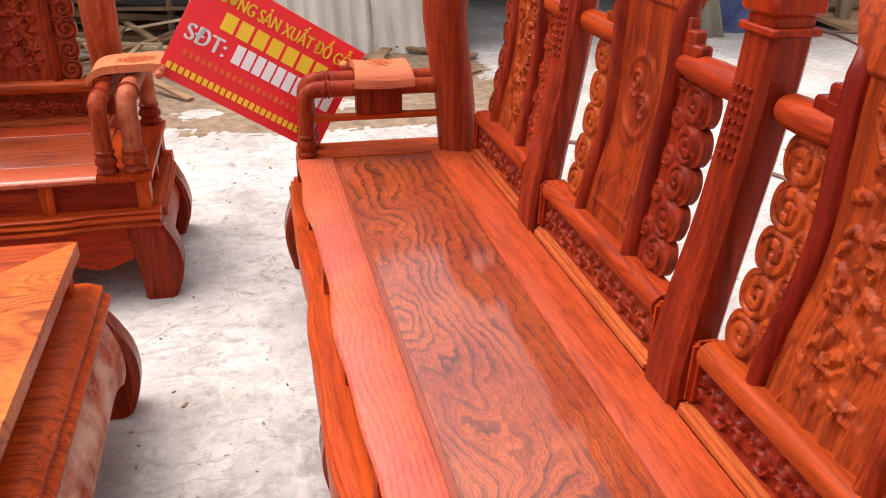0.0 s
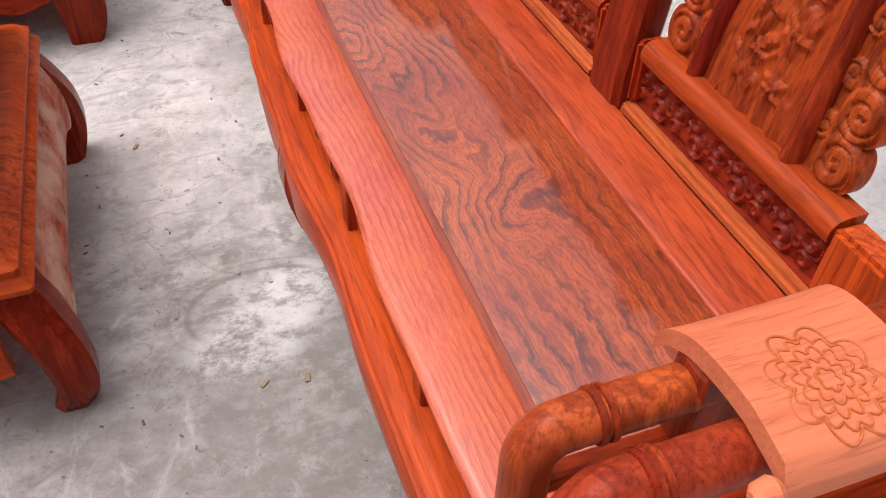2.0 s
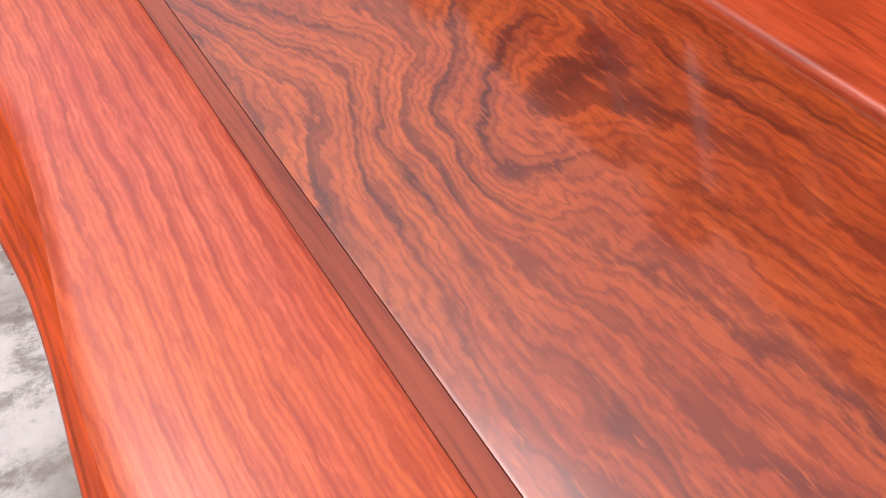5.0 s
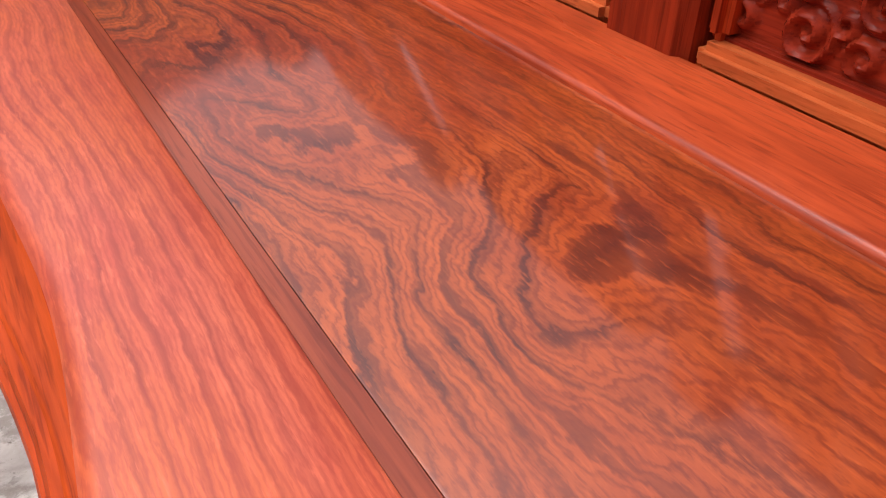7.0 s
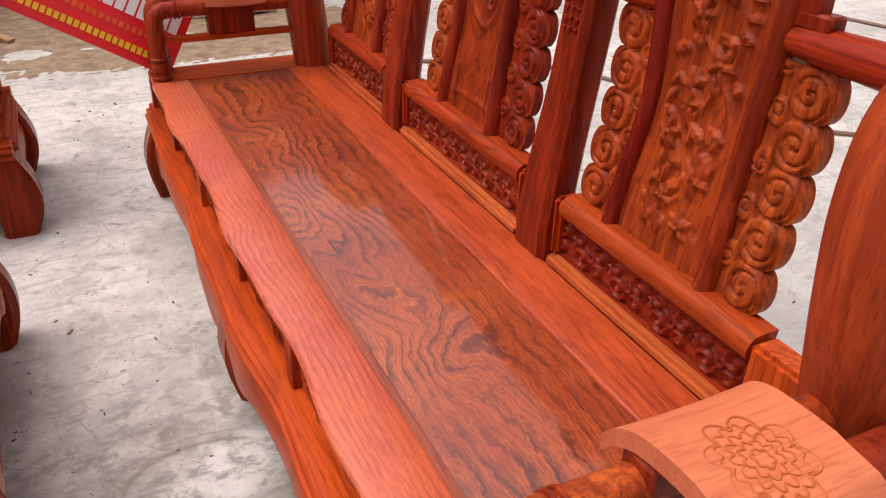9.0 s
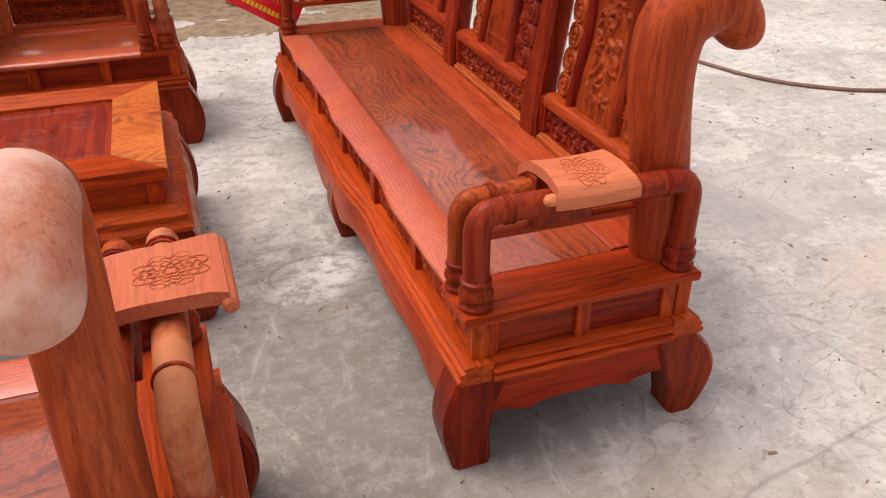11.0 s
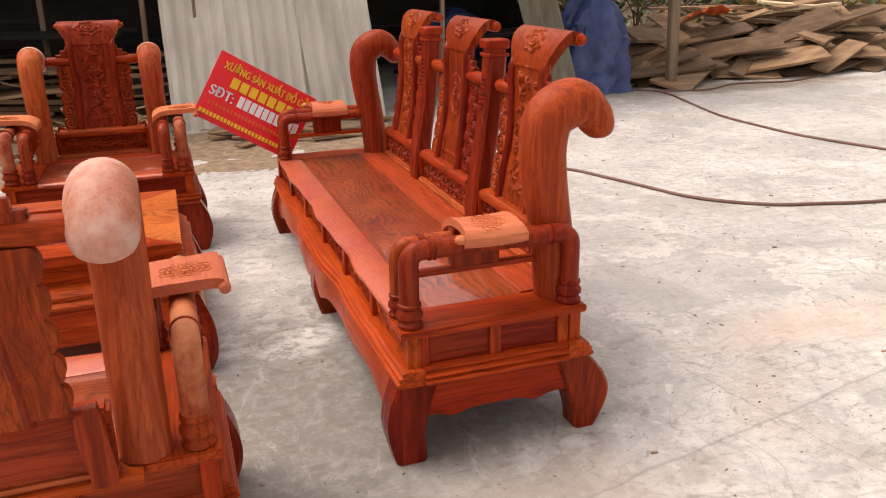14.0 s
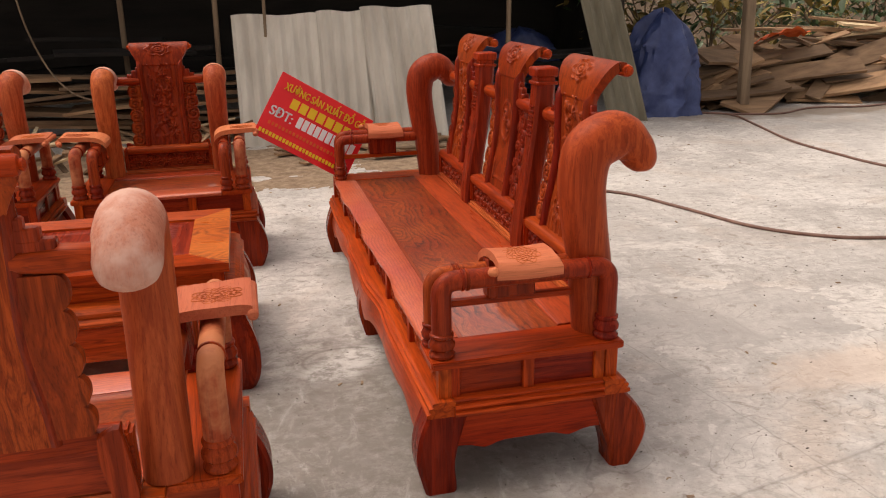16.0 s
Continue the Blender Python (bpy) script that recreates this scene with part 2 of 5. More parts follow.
def concrete():
    m, nt, bsdf = blank("stained_shaded_yard_concrete")
    vec = coords(nt, (1, 1, 1), False)
    big = tex(nt, vec, 0.62, 5.0, 0.6, 0.6)
    mid = tex(nt, vec, 2.9, 9.0, 0.66, 0.7)
    fine = tex(nt, vec, 24.0, 7.0, 0.72, 0.4)
    grit = tex(nt, vec, 170.0, 3.0, 0.7)
    drag = tex(nt, coords(nt, (0.55, 2.4, 1), False), 7.0, 8.0, 0.7, 0.8)
    col = mix(nt, ramp(nt, big, [(0.36, 0.0), (0.60, 1.0)]), (0.43, 0.408, 0.385), (0.60, 0.572, 0.540))
    col = mix(nt, ramp(nt, mid, [(0.38, 0.6), (0.50, 0.0)]), col, (0.31, 0.285, 0.26))
    col = mix(nt, ramp(nt, mid, [(0.54, 0.0), (0.60, 0.5)]), col, (0.66, 0.625, 0.585))
    col = mix(nt, ramp(nt, drag, [(0.36, 0.45), (0.47, 0.0)]), col, (0.26, 0.235, 0.215))
    rust = tex(nt, vec, 1.25, 7.0, 0.65, 0.8)
    col = mix(nt, ramp(nt, rust, [(0.54, 0.0), (0.68, 0.42)]), col, (0.50, 0.40, 0.32))
    # curved scuffs, in patches
    swirl = tex(nt, coords(nt, (1.0, 1.7, 1), False), 1.5, 2.5, 0.45, 1.2)
    arcs = ramp(nt, calc(nt, "FRACT", calc(nt, "MULTIPLY", swirl, 7.0)), [(0.0, 0.0), (0.90, 0.0), (0.955, 1.0), (1.0, 0.0)])
    area = ramp(nt, mid, [(0.46, 0.0), (0.54, 1.0)])
    col = mix(nt, calc(nt, "MULTIPLY", calc(nt, "MULTIPLY", arcs, area), 0.45), col, (0.19, 0.165, 0.15))
    col = mix(nt, calc(nt, "MULTIPLY", ramp(nt, fine, [(0.36, 1.0), (0.50, 0.0)]), 0.34), col, (0.28, 0.262, 0.245))
    col = mix(nt, calc(nt, "MULTIPLY", ramp(nt, fine, [(0.54, 0.0), (0.66, 1.0)]), 0.30), col, (0.74, 0.715, 0.68))
    col = mix(nt, calc(nt, "MULTIPLY", ramp(nt, grit, [(0.31, 1.0), (0.37, 0.0)]), 0.8), col, (0.13, 0.11, 0.10))
    spots = tex(nt, vec, 52.0, 3.0, 0.6)
    col = mix(nt, calc(nt, "MULTIPLY", ramp(nt, spots, [(0.30, 1.0), (0.35, 0.0)]), 0.8), col, (0.13, 0.105, 0.085))
    blots = tex(nt, vec, 13.0, 6.0, 0.7, 0.6)
    col = mix(nt, calc(nt, "MULTIPLY", ramp(nt, blots, [(0.35, 1.0), (0.42, 0.0)]), 0.6), col, (0.23, 0.19, 0.16))
    col = mix(nt, calc(nt, "MULTIPLY", ramp(nt, blots, [(0.60, 0.0), (0.68, 1.0)]), 0.5), col, (0.74, 0.71, 0.67))
    sx = nt.nodes.new("ShaderNodeSeparateXYZ")
    nt.links.new(vec, sx.inputs[0])
    edge = calc(nt, "MULTIPLY", calc(nt, "SUBTRACT", tex(nt, vec, 4.0, 7.0, 0.65), 0.5), 1.6)

    def blot(x, y, rx, ry):
        dx = calc(nt, "DIVIDE", calc(nt, "SUBTRACT", sx.outputs[0], x), rx)
        dy = calc(nt, "DIVIDE", calc(nt, "SUBTRACT", sx.outputs[1], y), ry)
        d = calc(nt, "SQRT", calc(nt, "ADD", calc(nt, "MULTIPLY", dx, dx), calc(nt, "MULTIPLY", dy, dy)))
        return calc(nt, "ADD", d, edge)
    crust = tex(nt, coords(nt, (1.0, 1.35, 1), False), 11.0, 12.0, 0.80, 0.15)
    spots_of_lime = [ramp(nt, blot(x, y, 0.15, 0.09), [(0.5, 1.0), (1.0, 0.0)]) for x, y in ((-0.07, 0.985), (-0.14, 0.920), (-0.205, 0.860))]
    lime = spots_of_lime[0]
    for more in spots_of_lime[1:]:
        lime = calc(nt, "MAXIMUM", lime, more)
    lime = calc(nt, "MULTIPLY", lime, ramp(nt, crust, [(0.42, 0.1), (0.52, 1.0)]))
    gx, gy = calc(nt, "SUBTRACT", sx.outputs[0], -0.145), calc(nt, "SUBTRACT", sx.outputs[1], 0.955)
    ring = calc(nt, "SQRT", calc(nt, "ADD", calc(nt, "MULTIPLY", calc(nt, "MULTIPLY", gx, gx), 0.45), calc(nt, "MULTIPLY", gy, gy)))
    ring = calc(nt, "ADD", ring, calc(nt, "MULTIPLY", edge, 0.012))
    groove = calc(nt, "MULTIPLY", ramp(nt, calc(nt, "MULTIPLY", ring, 4.0), [(0.40, 0.0), (0.435, 1.0), (0.47, 0.0), (0.52, 0.0), (0.54, 0.5), (0.56, 0.0)]), ramp(nt, calc(nt, "SUBTRACT", calc(nt, "MULTIPLY", gy, 6.0), calc(nt, "MULTIPLY", gx, 3.0)), [(0.0, 0.0), (0.25, 0.7)]))
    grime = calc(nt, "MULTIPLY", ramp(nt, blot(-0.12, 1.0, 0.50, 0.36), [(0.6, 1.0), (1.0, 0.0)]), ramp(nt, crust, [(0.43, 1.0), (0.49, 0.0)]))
    # broad darkening: part stain, part shade between the seats painted into the colour
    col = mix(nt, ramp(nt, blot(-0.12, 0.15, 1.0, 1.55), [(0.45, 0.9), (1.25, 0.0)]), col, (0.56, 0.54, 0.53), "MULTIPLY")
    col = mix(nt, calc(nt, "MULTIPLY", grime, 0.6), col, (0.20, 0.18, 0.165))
    col = mix(nt, calc(nt, "MULTIPLY", lime, 0.75), col, (0.66, 0.645, 0.62))
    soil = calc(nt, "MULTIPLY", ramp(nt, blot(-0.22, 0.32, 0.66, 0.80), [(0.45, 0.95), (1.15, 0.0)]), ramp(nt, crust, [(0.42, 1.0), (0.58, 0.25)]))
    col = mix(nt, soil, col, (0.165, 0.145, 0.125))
    trodden = calc(nt, "MULTIPLY", ramp(nt, crust, [(0.38, 0.75), (0.47, 0.0)]), ramp(nt, tex(nt, vec, 1.1, 4.0, 0.6, 0.5), [(0.40, 0.1), (0.60, 1.0)]))
    col = mix(nt, trodden, col, (0.25, 0.225, 0.20))
    sweep = tex(nt, coords(nt, (2.2, 0.7, 1), False), 3.4, 9.0, 0.72, 1.4)
    col = mix(nt, ramp(nt, sweep, [(0.34, 0.55), (0.43, 0.0)]), col, (0.33, 0.30, 0.275))
    col = mix(nt, ramp(nt, sweep, [(0.57, 0.0), (0.68, 0.3)]), col, (0.66, 0.64, 0.61))
    col = mix(nt, groove, col, (0.17, 0.145, 0.125))
    wet = ramp(nt, blot(1.45, 0.95, 0.75, 0.34), [(0.80, 0.42), (0.93, 0.62), (0.96, 0.0)])
    col = mix(nt, wet, col, (0.33, 0.31, 0.295))
    col = mix(nt, ramp(nt, blot(1.9, 0.35, 0.7, 0.22), [(0.5, 0.45), (1.0, 0.0)]), col, (0.60, 0.46, 0.36))
    col = mix(nt, ramp(nt, blot(0.35, -0.35, 0.6, 0.30), [(0.4, 0.4), (1.0, 0.0)]), col, (0.40, 0.31, 0.26))
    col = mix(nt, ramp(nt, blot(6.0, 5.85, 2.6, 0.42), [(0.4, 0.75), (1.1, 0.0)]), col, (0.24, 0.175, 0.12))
    # cast joints between the slabs
    sep = nt.nodes.new("ShaderNodeSeparateXYZ")
    nt.links.new(vec, sep.inputs[0])
    wob = calc(nt, "MULTIPLY", calc(nt, "SUBTRACT", tex(nt, vec, 5.0, 3.0), 0.5), 0.05)

    def joint(a, b, c, col, wide=0.006):
        d = calc(nt, "ADD", calc(nt, "MULTIPLY", sep.outputs[0], a), calc(nt, "MULTIPLY", sep.outputs[1], b))
        d = calc(nt, "ABSOLUTE", calc(nt, "ADD", calc(nt, "SUBTRACT", d, c), wob))
        k = calc(nt, "SUBTRACT", 1.0, calc(nt, "DIVIDE", d, wide), clamp=True)
        return mix(nt, calc(nt, "MULTIPLY", k, 0.5), col, (0.20, 0.18, 0.165))
    col = joint(-0.2, 0.98, -0.395, col, 0.009)
    col = joint(0.98, 0.2, 1.13, col, 0.004)
    nt.links.new(col, bsdf.inputs["Base Color"])
    damp = ramp(nt, mid, [(0.36, 0.42), (0.52, 0.78)])
    nt.links.new(damp, bsdf.inputs["Roughness"])
    bumped(nt, bsdf, calc(nt, "ADD", calc(nt, "MULTIPLY", fine, 1.0), calc(nt, "MULTIPLY", grit, 0.35)), 0.5, 0.004)
    return m


def plain(name, a, b, scale=6.0, rough=0.7, metal=0.0, bump=0.3, stretch=(1, 1, 1), vary=0.0):
    m, nt, bsdf = blank(name)
    vec = coords(nt, stretch)
    n = tex(nt, vec, scale, 6.0, 0.62, 0.3)
    col = mix(nt, ramp(nt, n, [(0.32, 0.0), (0.68, 1.0)]), a, b)
    if vary:
        info = nt.nodes.new("ShaderNodeObjectInfo")
        hs = nt.nodes.new("ShaderNodeHueSaturation")
        nt.links.new(calc(nt, "ADD", calc(nt, "MULTIPLY", info.outputs["Random"], vary), 1.0 - vary / 2), hs.inputs["Value"])
        nt.links.new(col, hs.inputs["Color"])
        col = hs.outputs[0]
    nt.links.new(col, bsdf.inputs["Base Color"])
    bsdf.inputs["Roughness"].default_value, bsdf.inputs["Metallic"].default_value = rough, metal
    bumped(nt, bsdf, tex(nt, vec, scale * 9, 4.0, 0.65), bump, 0.004)
    return m


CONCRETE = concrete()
FIBRE = plain("weathered_fibre_cement", (0.50, 0.465, 0.40), (0.78, 0.74, 0.66), 2.2, 0.85, stretch=(1, 1, 0.25))
MOSSY = plain("mossy_fibre_cement", (0.14, 0.125, 0.085), (0.26, 0.235, 0.175), 3.0, 0.9, stretch=(1, 1, 0.25))
OFFCUT = plain("weathered_offcut_timber", (0.13, 0.070, 0.034), (0.34, 0.205, 0.110), 9.0, 0.8, stretch=(0.12, 1, 1), vary=0.9)
FRESH = plain("fresh_pale_offcut", (0.48, 0.35, 0.20), (0.62, 0.49, 0.31), 9.0, 0.75, stretch=(0.12, 1, 1), vary=0.5)
# near-black base colour puts the gloom inside the shed into its timber
DARKWOOD = plain("gloom_dark_shed_timber", (0.010, 0.008, 0.007), (0.026, 0.020, 0.016), 4.0, 0.9, stretch=(0.2, 1, 1), vary=0.8)
POLE = plain("barked_pole_wood", (0.15, 0.10, 0.062), (0.27, 0.19, 0.12), 12.0, 0.85, stretch=(1, 1, 0.1))
BLUE = plain("blue_tarpaulin", (0.012, 0.026, 0.105), (0.065, 0.095, 0.240), 4.0, 0.45, bump=0.5)
ORANGE = plain("orange_cloth", (0.75, 0.10, 0.02), (0.85, 0.17, 0.04), 9.0, 0.8)
RED = plain("red_sign_vinyl", (0.84, 0.016, 0.022), (0.88, 0.020, 0.027), 3.0, 0.42, bump=0.02)
YELLOW = plain("yellow_sign_print", (0.86, 0.55, 0.02), (0.88, 0.58, 0.03), 4.0, 0.5, bump=0.0)
WHITE = plain("white_sign_print", (0.82, 0.80, 0.80), (0.85, 0.84, 0.84), 4.0, 0.5, bump=0.0)
HOSE = plain("brown_rubber_hose", (0.15, 0.075, 0.055), (0.24, 0.13, 0.10), 14.0, 0.6)
LEAF = plain("garden_leaf", (0.025, 0.058, 0.016), (0.062, 0.112, 0.034), 3.0, 0.5, vary=0.8)
DRYLEAF = plain("yellowed_leaf", (0.30, 0.22, 0.05), (0.40, 0.30, 0.09), 3.0, 0.6, vary=0.5)
EARTH = plain("brown_earth_bank", (0.075, 0.05, 0.03), (0.16, 0.11, 0.07), 3.0, 0.95, bump=0.9)
SAWDUST = plain("brown_sawdust", (0.17, 0.108, 0.066), (0.36, 0.255, 0.17), 14.0, 0.95, bump=0.9)
CHIP = plain("wood_chip_litter", (0.17, 0.10, 0.06), (0.38, 0.27, 0.17), 11.0, 0.85)
STONE = plain("dark_grit", (0.07, 0.06, 0.055), (0.16, 0.13, 0.11), 9.0, 0.9)


# ---- mesh helpers ----
def part(name, bm, material, parent=None, label="", smooth=True):
    me = bpy.data.meshes.new(name)
    bmesh.ops.recalc_face_normals(bm, faces=bm.faces)
    bm.to_mesh(me)
    bm.free()
    me.materials.append(material)
    if smooth:
        me.shade_smooth()
        me.set_sharp_from_angle(angle=radians(38))
    ob = new(name, me)
    ob.parent = parent
    if label:
        ob["label"] = label
    return ob


def thing(name, label, category, group="", kind=""):
    return tagged(new(name), label, category, group, kind)


def add_box(bm, x0, y0, z0, x1, y1, z1, bevel=0.003, turn=None, segs=1):
    made = bmesh.ops.create_cube(bm, size=1.0)["verts"]
    c = Vector(((x0 + x1) / 2, (y0 + y1) / 2, (z0 + z1) / 2))
    d = Vector((x1 - x0, y1 - y0, z1 - z0))
    for v in made:
        v.co = Vector((v.co.x * d.x, v.co.y * d.y, v.co.z * d.z))
    if bevel:
        edges = list({e for v in made for e in v.link_edges})
        made = list(bmesh.ops.bevel(bm, geom=made + edges, offset=min(bevel, min(abs(k) for k in d) * 0.45), segments=segs, affect="EDGES")["verts"])
    for v in made:
        v.co = (turn @ v.co if turn else v.co) + c
    return bm


def box(*a, **k):
    return add_box(bmesh.new(), *a, **k)


def add_tube(bm, pts, radii, seg=14, flat=None, close=False):
    """A tube along points. radii: one or one a point. flat: second radius (world y or so) a point."""
    pts = [Vector(p) for p in pts]
    n = len(pts)
    if isinstance(radii, (int, float)):
        radii = [radii] * n
    flat = flat or radii
    rings, side = [], None
    for i, p in enumerate(pts):
        if close:
            t = pts[(i + 1) % n] - pts[i - 1]
        else:
            t = pts[min(i + 1, n - 1)] - pts[max(i - 1, 0)]
        t.normalize()
        if side is None:
            side = t.cross(Vector((0, 0, 1)) if abs(t.z) < 0.9 else Vector((1, 0, 0))).normalized()
        side = (side - t * side.dot(t)).normalized()
        up = t.cross(side)
        rings.append([bm.verts.new(p + side * math.cos(a) * flat[i] + up * math.sin(a) * radii[i]) for a in (2 * math.pi * k / seg for k in range(seg))])
    pairs = list(zip(rings, rings[1:])) + ([(rings[-1], rings[0])] if close else [])
    for a, b in pairs:
        for k in range(seg):
            bm.faces.new((a[k], a[(k + 1) % seg], b[(k + 1) % seg], b[k]))
    if not close:
        bm.faces.new(rings[0])
        bm.faces.new(rings[-1])
    return bm


def smooth_path(pts, steps=6):
    """A Catmull-Rom run through points (any number of values each)."""
    pts = [np.array(p, float) for p in pts]
    ext = [2 * pts[0] - pts[1]] + pts + [2 * pts[-1] - pts[-2]]
    out = []
    for i in range(1, len(ext) - 2):
        a, b, c, d = ext[i - 1:i + 3]
        for s in range(steps):
            t = s / steps
            out.append(0.5 * (2 * b + (c - a) * t + (2 * a - 5 * b + 4 * c - d) * t * t + (3 * b - a - 3 * c + d) * t ** 3))
    return out + [pts[-1]]


def add_lathe(bm, profile, centre=(0, 0, 0), seg=20, turn=None):
    c = Vector(centre)
    rings = []
    for r, z in profile:
        ring = [Vector((r * math.cos(2 * math.pi * k / seg), r * math.sin(2 * math.pi * k / seg), z)) for k in range(seg)]
        rings.append([bm.verts.new((turn @ v if turn else v) + c) for v in ring])
    for a, b in zip(rings, rings[1:]):
        for k in range(seg):
            bm.faces.new((a[k], a[(k + 1) % seg], b[(k + 1) % seg], b[k]))
    bm.faces.new(rings[0])
    bm.faces.new(rings[-1])
    return bm


def add_grid(bm, fn, nu, nv):
    """A sheet of fn(u, v) -> place, u and v from 0 to 1."""
    vs = [[bm.verts.new(fn(i / nu, j / nv)) for j in range(nv + 1)] for i in range(nu + 1)]
    for i in range(nu):
        for j in range(nv):
            bm.faces.new((vs[i][j], vs[i + 1][j], vs[i + 1][j + 1], vs[i][j + 1]))
    return vs


def add_slab(bm, front, back, nu, nv):
    """A solid between two sheets."""
    a, b = add_grid(bm, front, nu, nv), add_grid(bm, back, nu, nv)
    loop = [(i, 0) for i in range(nu)] + [(nu, j) for j in range(nv)] + [(i, nv) for i in range(nu, 0, -1)] + [(0, j) for j in range(nv, 0, -1)]
    for (i, j), (k, l) in zip(loop, loop[1:] + loop[:1]):
        bm.faces.new((a[i][j], a[k][l], b[k][l], b[i][j]))
    return bm


def add_run(bm, profile, stations):
    """A closed profile of (x, z) carried through stations of (y, dx, dz): a moulding."""
    rings = [[bm.verts.new((x + dx, y, z + dz)) for x, z in profile] for y, dx, dz in stations]
    n = len(profile)
    for a, b in zip(rings, rings[1:]):
        for k in range(n):
            bm.faces.new((a[k], a[(k + 1) % n], b[(k + 1) % n], b[k]))
    bm.faces.new(rings[0])
    bm.faces.new(rings[-1])
    return bm


def ease(a, b, v):
    t = min(1.0, max(0.0, (v - a) / (b - a)))
    return t * t * (3 - 2 * t)


def curl(u, v, cu, cv, r, hand=1, turns=2.2):
    """Height of a carved scroll round (cu, cv)."""
    du, dv = u - cu, v - cv
    d = math.hypot(du, dv) / r
    if d >= 1:
        return 0.0
    a = math.atan2(dv, du) * hand
    return (0.55 + 0.45 * math.cos(a - turns * 2 * math.pi * d)) * min(1.0, (1 - d) * 5)



def groove_scroll(u, v, cu, cv, r, hand=1, turns=2.0):
    """Height of a flat boss cut with a spiral groove."""
    du, dv = u - cu, v - cv
    d = math.hypot(du, dv) / r
    if d >= 1:
        return 0.0
    a = math.atan2(dv, du) * hand - turns * 2 * math.pi * d
    return (1.0 - 0.85 * math.exp(-(math.cos(a / 2) / 0.34) ** 2)) * min(1.0, (1 - d) * 7)


def add_loft(bm, rings):
    made = [[bm.verts.new(p) for p in ring] for ring in rings]
    n = len(made[0])
    for a, b in zip(made, made[1:]):
        for k in range(n):
            bm.faces.new((a[k], a[(k + 1) % n], b[(k + 1) % n], b[k]))
    bm.faces.new(made[0])
    bm.faces.new(made[-1])
    return bm


def chamfered(x0, y0, x1, y1, z, c=0.008):
    return [(x0 + c, y0, z), (x1 - c, y0, z), (x1, y0 + c, z), (x1, y1 - c, z), (x1 - c, y1, z), (x0 + c, y1, z), (x0, y1 - c, z), (x0, y0 + c, z)]


# ---- carved seats: a bench or chair of length ln along y, its front at x = 0, facing -x ----
SEAT, DEEPNESS = 0.42, 0.575
BACK = smooth_path([(0.586, 0.56), (0.600, 0.65), (0.618, 0.75), (0.630, 0.85), (0.634, 0.95), (0.636, 1.03), (0.646, 1.09), (0.668, 1.14), (0.700, 1.166), (0.728, 1.165)], 7)


def back_x(z):
    for (xa, za), (xb, zb) in zip(BACK, BACK[1:]):
        if za <= z <= zb:
            return xa + (xb - xa) * (z - za) / max(zb - za, 1e-6)
    return BACK[0][0] if z < BACK[0][1] else BACK[-1][0]


def serpentine(ln, y):
    """How far the front bows out: the ends stay back."""
    if ln < 1.5:
        return -0.016 * ease(0.16, 0.30, y) * ease(0.16, 0.30, ln - y)
    run = smooth_path([(0.0, 0.004), (0.35, -0.002), (0.6, -0.006), (0.8, 0.0), (1.02, -0.020), (1.25, -0.018), (1.48, -0.020), (1.70, -0.002), (1.95, -0.012), (2.41, -0.006)], 4)
    return float(np.interp(y, [p[0] for p in run], [p[1] for p in run]))


def leg(name, x_of, ya, yb, parent, mat):
    bm = bmesh.new()
    add_loft(bm, [chamfered(a, ya, b, yb, z, 0.010) for z, a, b in x_of])
    return part(name, bm, mat, parent)


FRONT_LEG = smooth_path([(0.0, -0.026, 0.066), (0.03, -0.034, 0.066), (0.08, -0.046, 0.062), (0.13, -0.050, 0.068), (0.19, -0.040, 0.084), (0.258, -0.014, 0.104)], 4)
REAR_LEG = smooth_path([(0.0, -0.046, 0.022), (0.03, -0.066, 0.024), (0.08, -0.088, 0.034), (0.13, -0.092, 0.052), (0.19, -0.066, 0.072), (0.258, -0.012, 0.095)], 4)

CHAIR_LEG = smooth_path([(0.0, -0.024, 0.070), (0.03, -0.038, 0.071), (0.08, -0.054, 0.074), (0.13, -0.056, 0.079), (0.19, -0.042, 0.086), (0.258, -0.012, 0.096)], 4)


def side_leg(unit, x0, x1, y, s):
    """A chair's leg: flat before and behind, bowed out sideways."""
    bm = bmesh.new()
    rings = []
    for z, a, b in CHAIR_LEG:
        ya, yb = sorted((y + s * a, y + s * b))
        fore, aft = (0.018, 0.0) if x0 < 0.3 else (0.0, 0.018)
        slim = 0.006 * (1 - z / 0.258)
        rings.append(chamfered(x0 + slim - fore, ya, x1 - slim + aft, yb, z, 0.012))
    add_loft(bm, rings)
    part("leg", bm, DEEP, unit)


